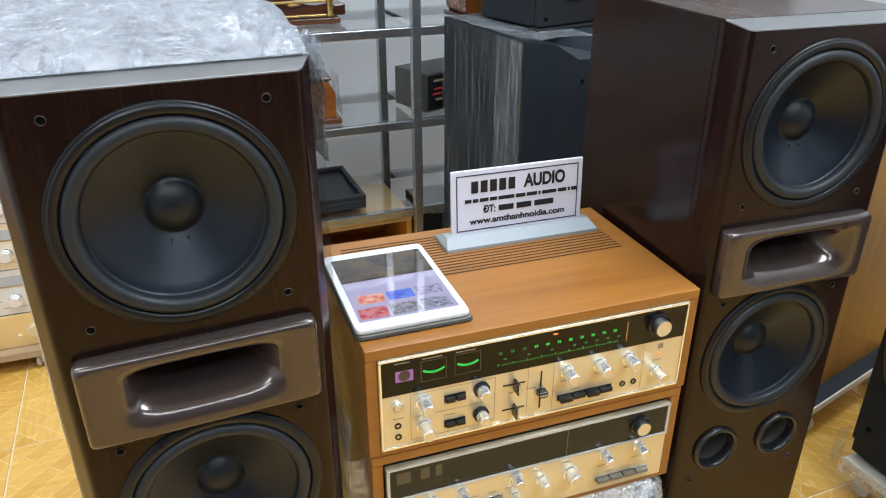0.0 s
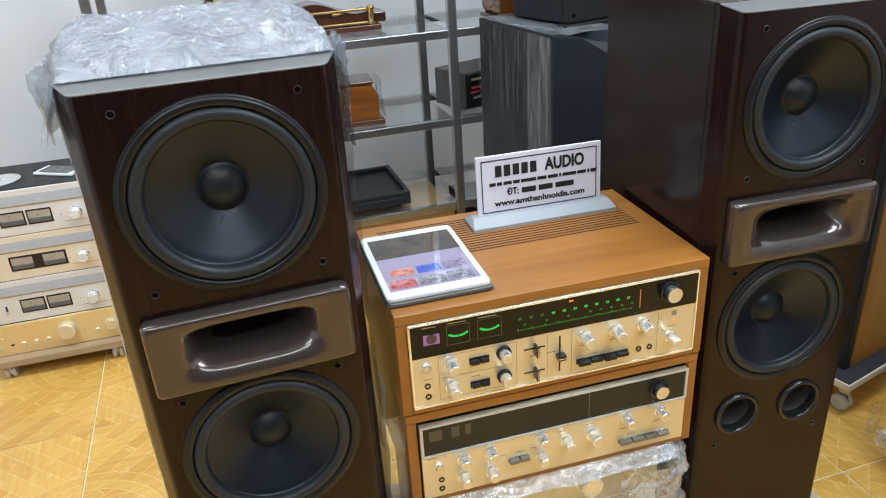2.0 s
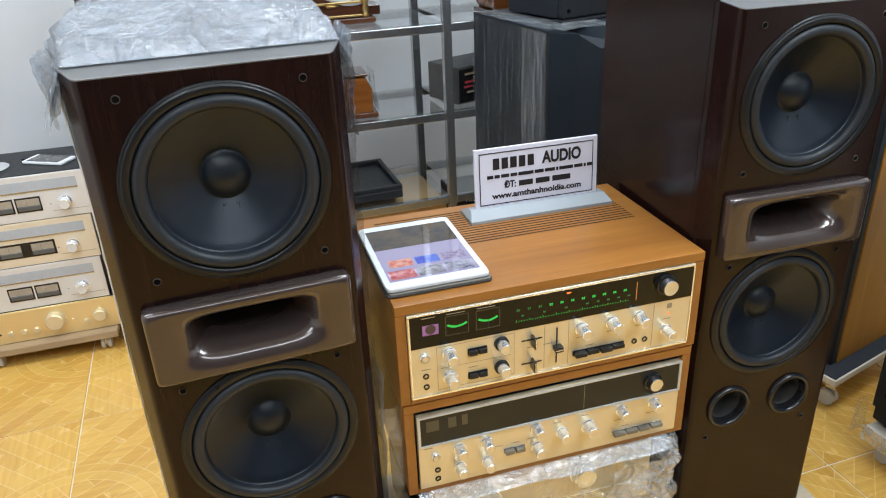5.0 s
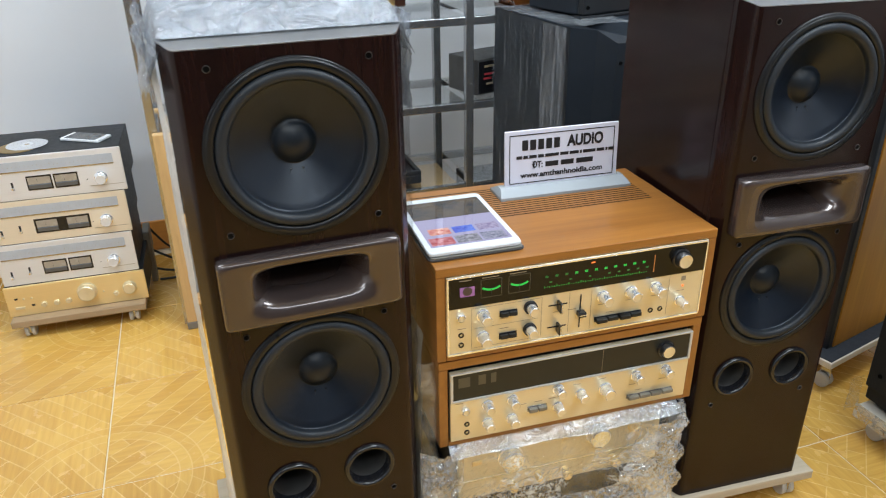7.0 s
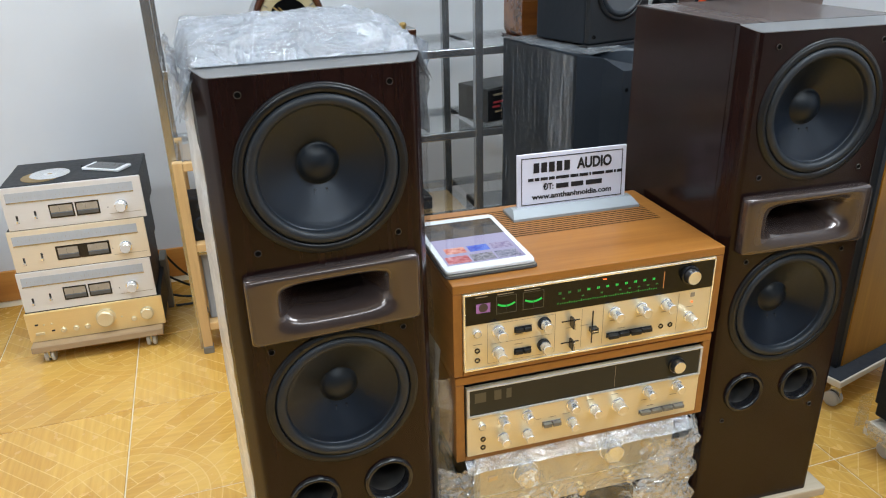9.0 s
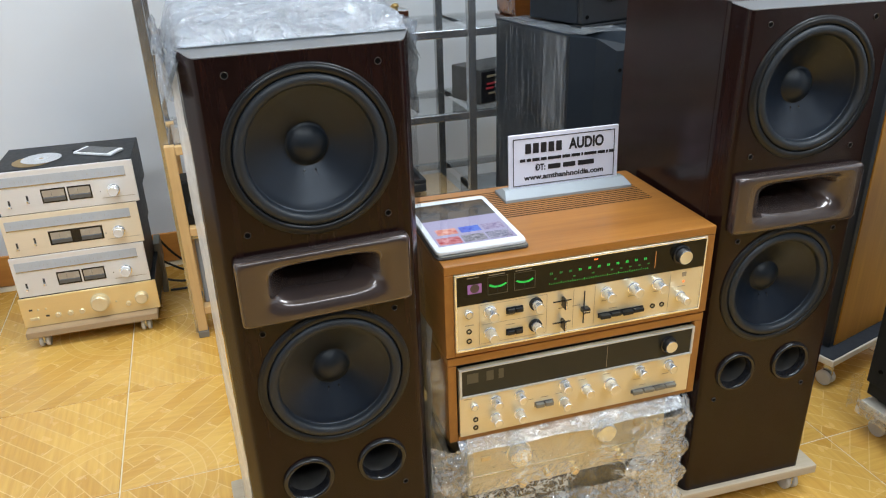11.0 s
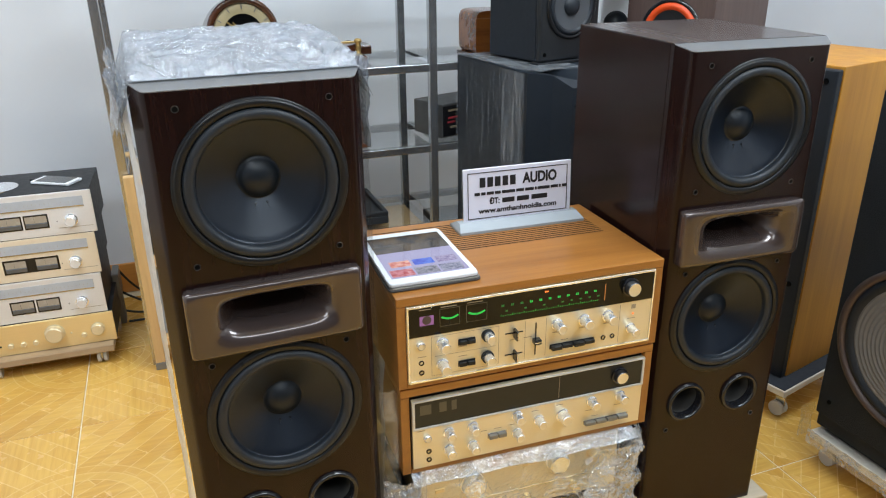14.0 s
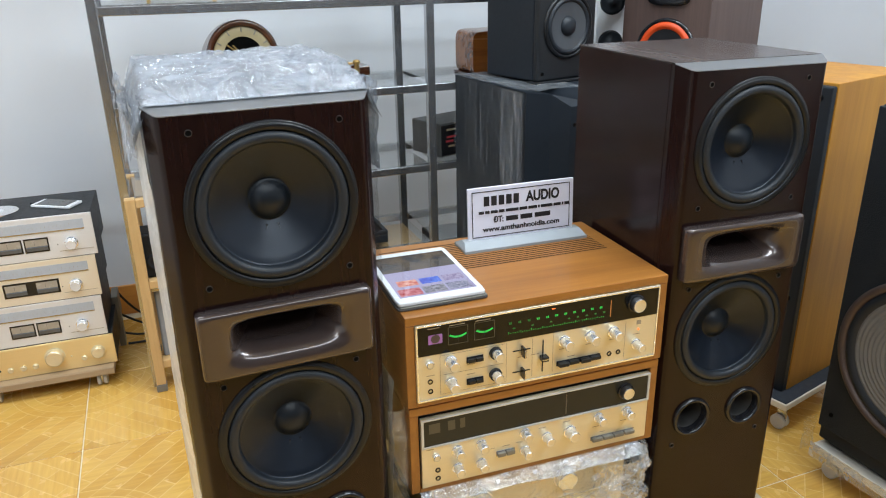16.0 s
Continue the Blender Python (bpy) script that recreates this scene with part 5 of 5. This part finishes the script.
bw = thing("stretch_film", "clear stretch film wound round a black speaker", "plastic film", pose(0.893, 1.690, 0.0, 0, 0, 5))
def wound_film(name, across, along, low, floor_=0.0):
    """Film wound upright in tight pleats."""
    m = Mat(name, (0.80, 0.86, 0.92), 0.22)
    v = m.coords((1, across, along))
    pleat = m.noise(1.0, v, 6, 0.7)
    m.bump(pleat, 0.8, 0.003)
    a = m.ramp(pleat, [(low, (floor_,) * 3), (low + 0.10, (floor_ + 0.10,) * 3), (low + 0.30, (0.36,) * 3)])
    m.link(a, m.b.inputs["Alpha"])
    return m.m


WOUND = wound_film("wound_film", 170, 3.0, 0.49)
WOUND_LOOSE = wound_film("loose_wound_film", 80, 6.0, 0.47, 0.05)
crumple(60, 60, lambda u, v: ((-0.006, 0.01 + 0.44 * u, 0.02 + 0.945 * v), (-1, 0, 0)), 31, 0.0016, 25.0, WOUND, "side_sheet", bw)
crumple(24, 60, lambda u, v: ((-0.010, -0.004 + 0.13 * u, 0.30 + 0.665 * v), (-1, 0, 0)), 32, 0.0035, 16.0, WOUND_LOOSE, "side_fold", bw)
crumple(40, 40, lambda u, v: ((-0.006 + 0.20 * u, -0.002 + 0.44 * v - 0.012 * u, hh + 0.004 - 0.002 * u), (0, 0, 1)), 35, 0.004, 20.0, FILM_EDGE, "top_sheet", bw)

bk = thing("bookshelf_speaker", "black bookshelf speaker with grey woofer on the wrapped speaker", "speaker", pose(0.984, 1.798, hh + 0.010, 0, 0, 13))
part("body", box(0.0, 0.235, 0.020, 0.25, 0.0, 0.38, 0.006, 3), BLACK_VINYL, bk)
part("baffle", box(-0.001, 0.236, -0.004, 0.0195, 0.0, 0.381, 0.007, 3), BLACK, bk)
part("woofer_ring", lathe([(0.098, -0.004), (0.097, -0.010), (0.092, -0.012), (0.087, -0.010), (0.085, -0.005)], 40, 0.118, 0, 0.160), RING, bk, smooth=True)
part("woofer_surround", lathe([(0.087, -0.006), (0.083, -0.013), (0.078, -0.015), (0.073, -0.013), (0.069, -0.008)], 40, 0.118, 0, 0.160), RUBBER, bk, smooth=True)
part("woofer_cone", lathe([(0.0705, -0.0095), (0.062, -0.0085), (0.045, -0.0065), (0.024, -0.0046), (0.020, -0.0045)], 40, 0.118, 0, 0.160), GREYCONE, bk, smooth=True)
part("dust_cap", lathe([(0.030, -0.0050), (0.028, -0.0110), (0.021, -0.0165), (0.011, -0.0195), (0.0, -0.0205)], 32, 0.118, 0, 0.160), RUBBER, bk, smooth=True)
part("tweeter", lathe([(0.050, -0.004), (0.048, -0.008), (0.020, -0.003), (0.012, -0.009), (0, -0.011)], 32, 0.118, 0, 0.315), BLACK, bk, smooth=True)
for gx in (0.018, 0.217):
    part("grille_socket", lathe([(0.006, -0.004), (0.005, -0.007), (0.003, -0.005), (0, -0.005)], 14, gx, 0, 0.022), VOID, bk)
part("front_lip", box(-0.012, 0.247, -0.012, 0.03, -0.009, -0.0005, 0.002), BLACK, bk)

# far small speakers behind it
fs = thing("bookshelf_speaker", "small white speaker with two dark drivers on the shelving", "speaker", pose(1.508, 2.20, 0.9455, 0, 0, -28))
part("body", box(-0.055, 0.055, 0.0, 0.16, 0.0, 0.30, 0.006), WHITE, fs)
for cz, r in ((0.088, 0.045), (0.232, 0.045)):
    part("driver", lathe([(r, 0.0), (r * 0.95, -0.006), (r * 0.75, -0.003), (r * 0.3, 0.0 - 0.001), (r * 0.25, -0.008), (0, -0.010)], 30, 0.0, 0, cz), RUBBER, fs, smooth=True)

# brown speaker with an orange surround
og = thing("floor_speaker", "tall brown speaker with an orange-ringed woofer by the wall", "speaker", pose(1.362, 1.912, 0.0, 0, 0, -66))
part("body", box(0.0, 0.30, 0.0, 0.375, 0.0, 1.52, 0.003), BROWN_VINYL, og)
part("woofer_ring", lathe([(0.104, 0.0), (0.103, -0.006), (0.096, -0.007), (0.091, -0.002)], 44, 0.160, -0.0005, 1.045), BLACK_GLOSS, og, smooth=True)
part("surround", lathe([(0.094, -0.002), (0.088, -0.010), (0.077, -0.011), (0.070, -0.003)], 44, 0.160, -0.0005, 1.045), ORANGE, og, "bright orange surround", smooth=True)
part("cone", lathe([(0.072, -0.0035), (0.05, -0.0025), (0.0, -0.002)], 44, 0.160, -0.0005, 1.045), BLACK, og, smooth=True)
part("midrange", loft([squircle(0.072, 0.040, 4, -0.0005, 0.160, 1.225), squircle(0.070, 0.038, 4, -0.012, 0.160, 1.225), squircle(0.052, 0.024, 3, -0.004, 0.160, 1.225)], False, True), BLACK_GLOSS, og, smooth=True)
part("tweeter", lathe([(0.045, 0.0), (0.044, -0.006), (0.014, -0.004), (0, -0.010)], 30, 0.160, -0.0005, 1.38), BLACK_GLOSS, og, smooth=True)

# honey speaker facing across the room
hs = thing("floor_speaker", "honey wood speaker with dark front, standing on felted trolley", "speaker", pose(1.500, 1.165, 0.112, 0, 0, 14))
part("body", box(0.020, 0.42, 0.0, 0.30, 0.0, 0.905, 0.002), HONEY, hs)
part("baffle", box(-0.006, 0.0195, 0.002, 0.298, 0.0, 0.898, 0.004), BLACK_VINYL, hs, "dark blue-grey front baffle")
for zz in (0.868, 0.30):
    part("grille_socket", lathe([(0.008, -0.006), (0.0075, -0.009), (0.004, -0.008), (0, -0.0075)], 18, 0, 0.030, zz, "x"), VOID, hs)
trolley("pale trolley with dark felt cover under a honey speaker", pose(1.500, 1.165, 0.0, 0, 0, 14), -0.055, 0.40, -0.045, 0.33, 0.112, PALEBOARD, felt=True)

# large black speaker facing across the room
bb = thing("floor_speaker", "large black speaker with big paper-coned woofer on a trolley", "speaker", pose(1.408, 0.958, 0.115, 0, 0, 2))
part("body", box(0.010, 0.55, -0.56, 0.0, 0.0, 0.892, 0.004), BLACK_VINYL, bb)


def mesh_cloth():
    m = Mat("black_textured_front", (0.012, 0.015, 0.020), 0.6, Specular_IOR_Level=0.22)
    v = m.coords((1, 1, 1))
    w1 = m.node("ShaderNodeTexVoronoi", Scale=330.0)
    m.link(v, w1.inputs["Vector"])
    m.bump(w1.outputs["Distance"], 0.6, 0.002)
    m.color(m.mix(m.noise(14, v, 3), (0.009, 0.012, 0.016), (0.018, 0.022, 0.028)))
    return m.m


part("front_panel", box(-0.004, 0.0095, -0.558, -0.002, 0.044, 0.890, 0.003), mesh_cloth(), bb)
W0 = (-0.223, 0.325)
part("woofer_frame", lathe([(0.205, -0.004), (0.204, -0.014), (0.196, -0.018), (0.187, -0.014), (0.184, -0.006)], 64, 0, *W0, "x"), COPPER, bb, "dull copper-brown woofer ring", smooth=True)
part("surround", lathe([(0.186, -0.006), (0.180, -0.014), (0.170, -0.014), (0.160, -0.008)], 64, 0, *W0, "x"), RUBBER, bb, smooth=True)
prof = []
for k in range(19):
    r = 0.161 - 0.0055 * k
    prof.append((r, -0.0075 - (0.0016 if k % 2 else 0.0)))
part("cone", lathe(prof + [(0.055, -0.006), (0.045, -0.016), (0.0, -0.024)], 64, 0, *W0, "x"), PAPERCONE, bb, "ribbed grey paper cone", smooth=False)
part("grille_socket", lathe([(0.006, -0.004), (0.005, -0.007), (0.003, -0.006), (0, -0.006)], 16, 0, -0.035, 0.090, "x"), VOID, bb)
trolley("film-covered pale trolley under a large black speaker", pose(1.408, 0.958, 0.0, 0, 0, 2), -0.006, 0.54, -0.57, 0.000, 0.098, PALEBOARD)
part("plinth", box(0.03, 0.53, -0.54, -0.02, -0.0168, -0.0002, 0.002), BLACK, bb)
fb = thing("stretch_film", "scrap of clear film hanging on a trolley", "plastic film", pose(1.408, 0.958, 0.0, 0, 0, 2))
crumple(50, 12, lambda u, v: ((-0.014, -0.55 + 0.55 * u, 0.064 + 0.042 * v), (-1, 0, 0)), 41, 0.004, 20.0, FILM_BUNCH, "hanging_scrap", fb)
crumple(14, 12, lambda u, v: ((-0.03 + 0.05 * u, 0.016, 0.07 + 0.10 * v), (0, 1, 0)), 43, 0.006, 20.0, FILM_THIN, "hanging_scrap", fb)

# ---- floor tiles ----
PITCH, TX, TY = 0.4450, -0.4650, 1.8480
bm = box(-PITCH / 2 + 0.0020, PITCH / 2 - 0.0020, -PITCH / 2 + 0.0020, PITCH / 2 - 0.0020, -0.008, 0.0)
top_edges = [e for e in bm.edges if all(v.co.z > -0.001 for v in e.verts)]
bmesh.ops.bevel(bm, geom=top_edges, offset=0.0012, segments=1, affect="EDGES")
first = None
for i in range(-4, 8):
    for j in range(-11, 3):
        cx, cy = TX + (i + 0.5) * PITCH, TY + (j + 0.5) * PITCH
        if not (X0 + 0.2 < cx < X1 - 0.2 and Y0 + 0.2 < cy < Y1 - 0.2):
            continue
        # each tile is turned so that four quarter rings meet round one corner
        east, north = i % 2 == 1, j % 2 == 0
        at = pose(cx, cy, 0, 0, 0, {(False, False): 0, (True, False): 90, (True, True): 180, (False, True): 270}[(east, north)])
        if first is None:
            first = part("floor_tile", bm, TILE, floor, at=at)
        else:
            share("floor_tile", first, floor, at)
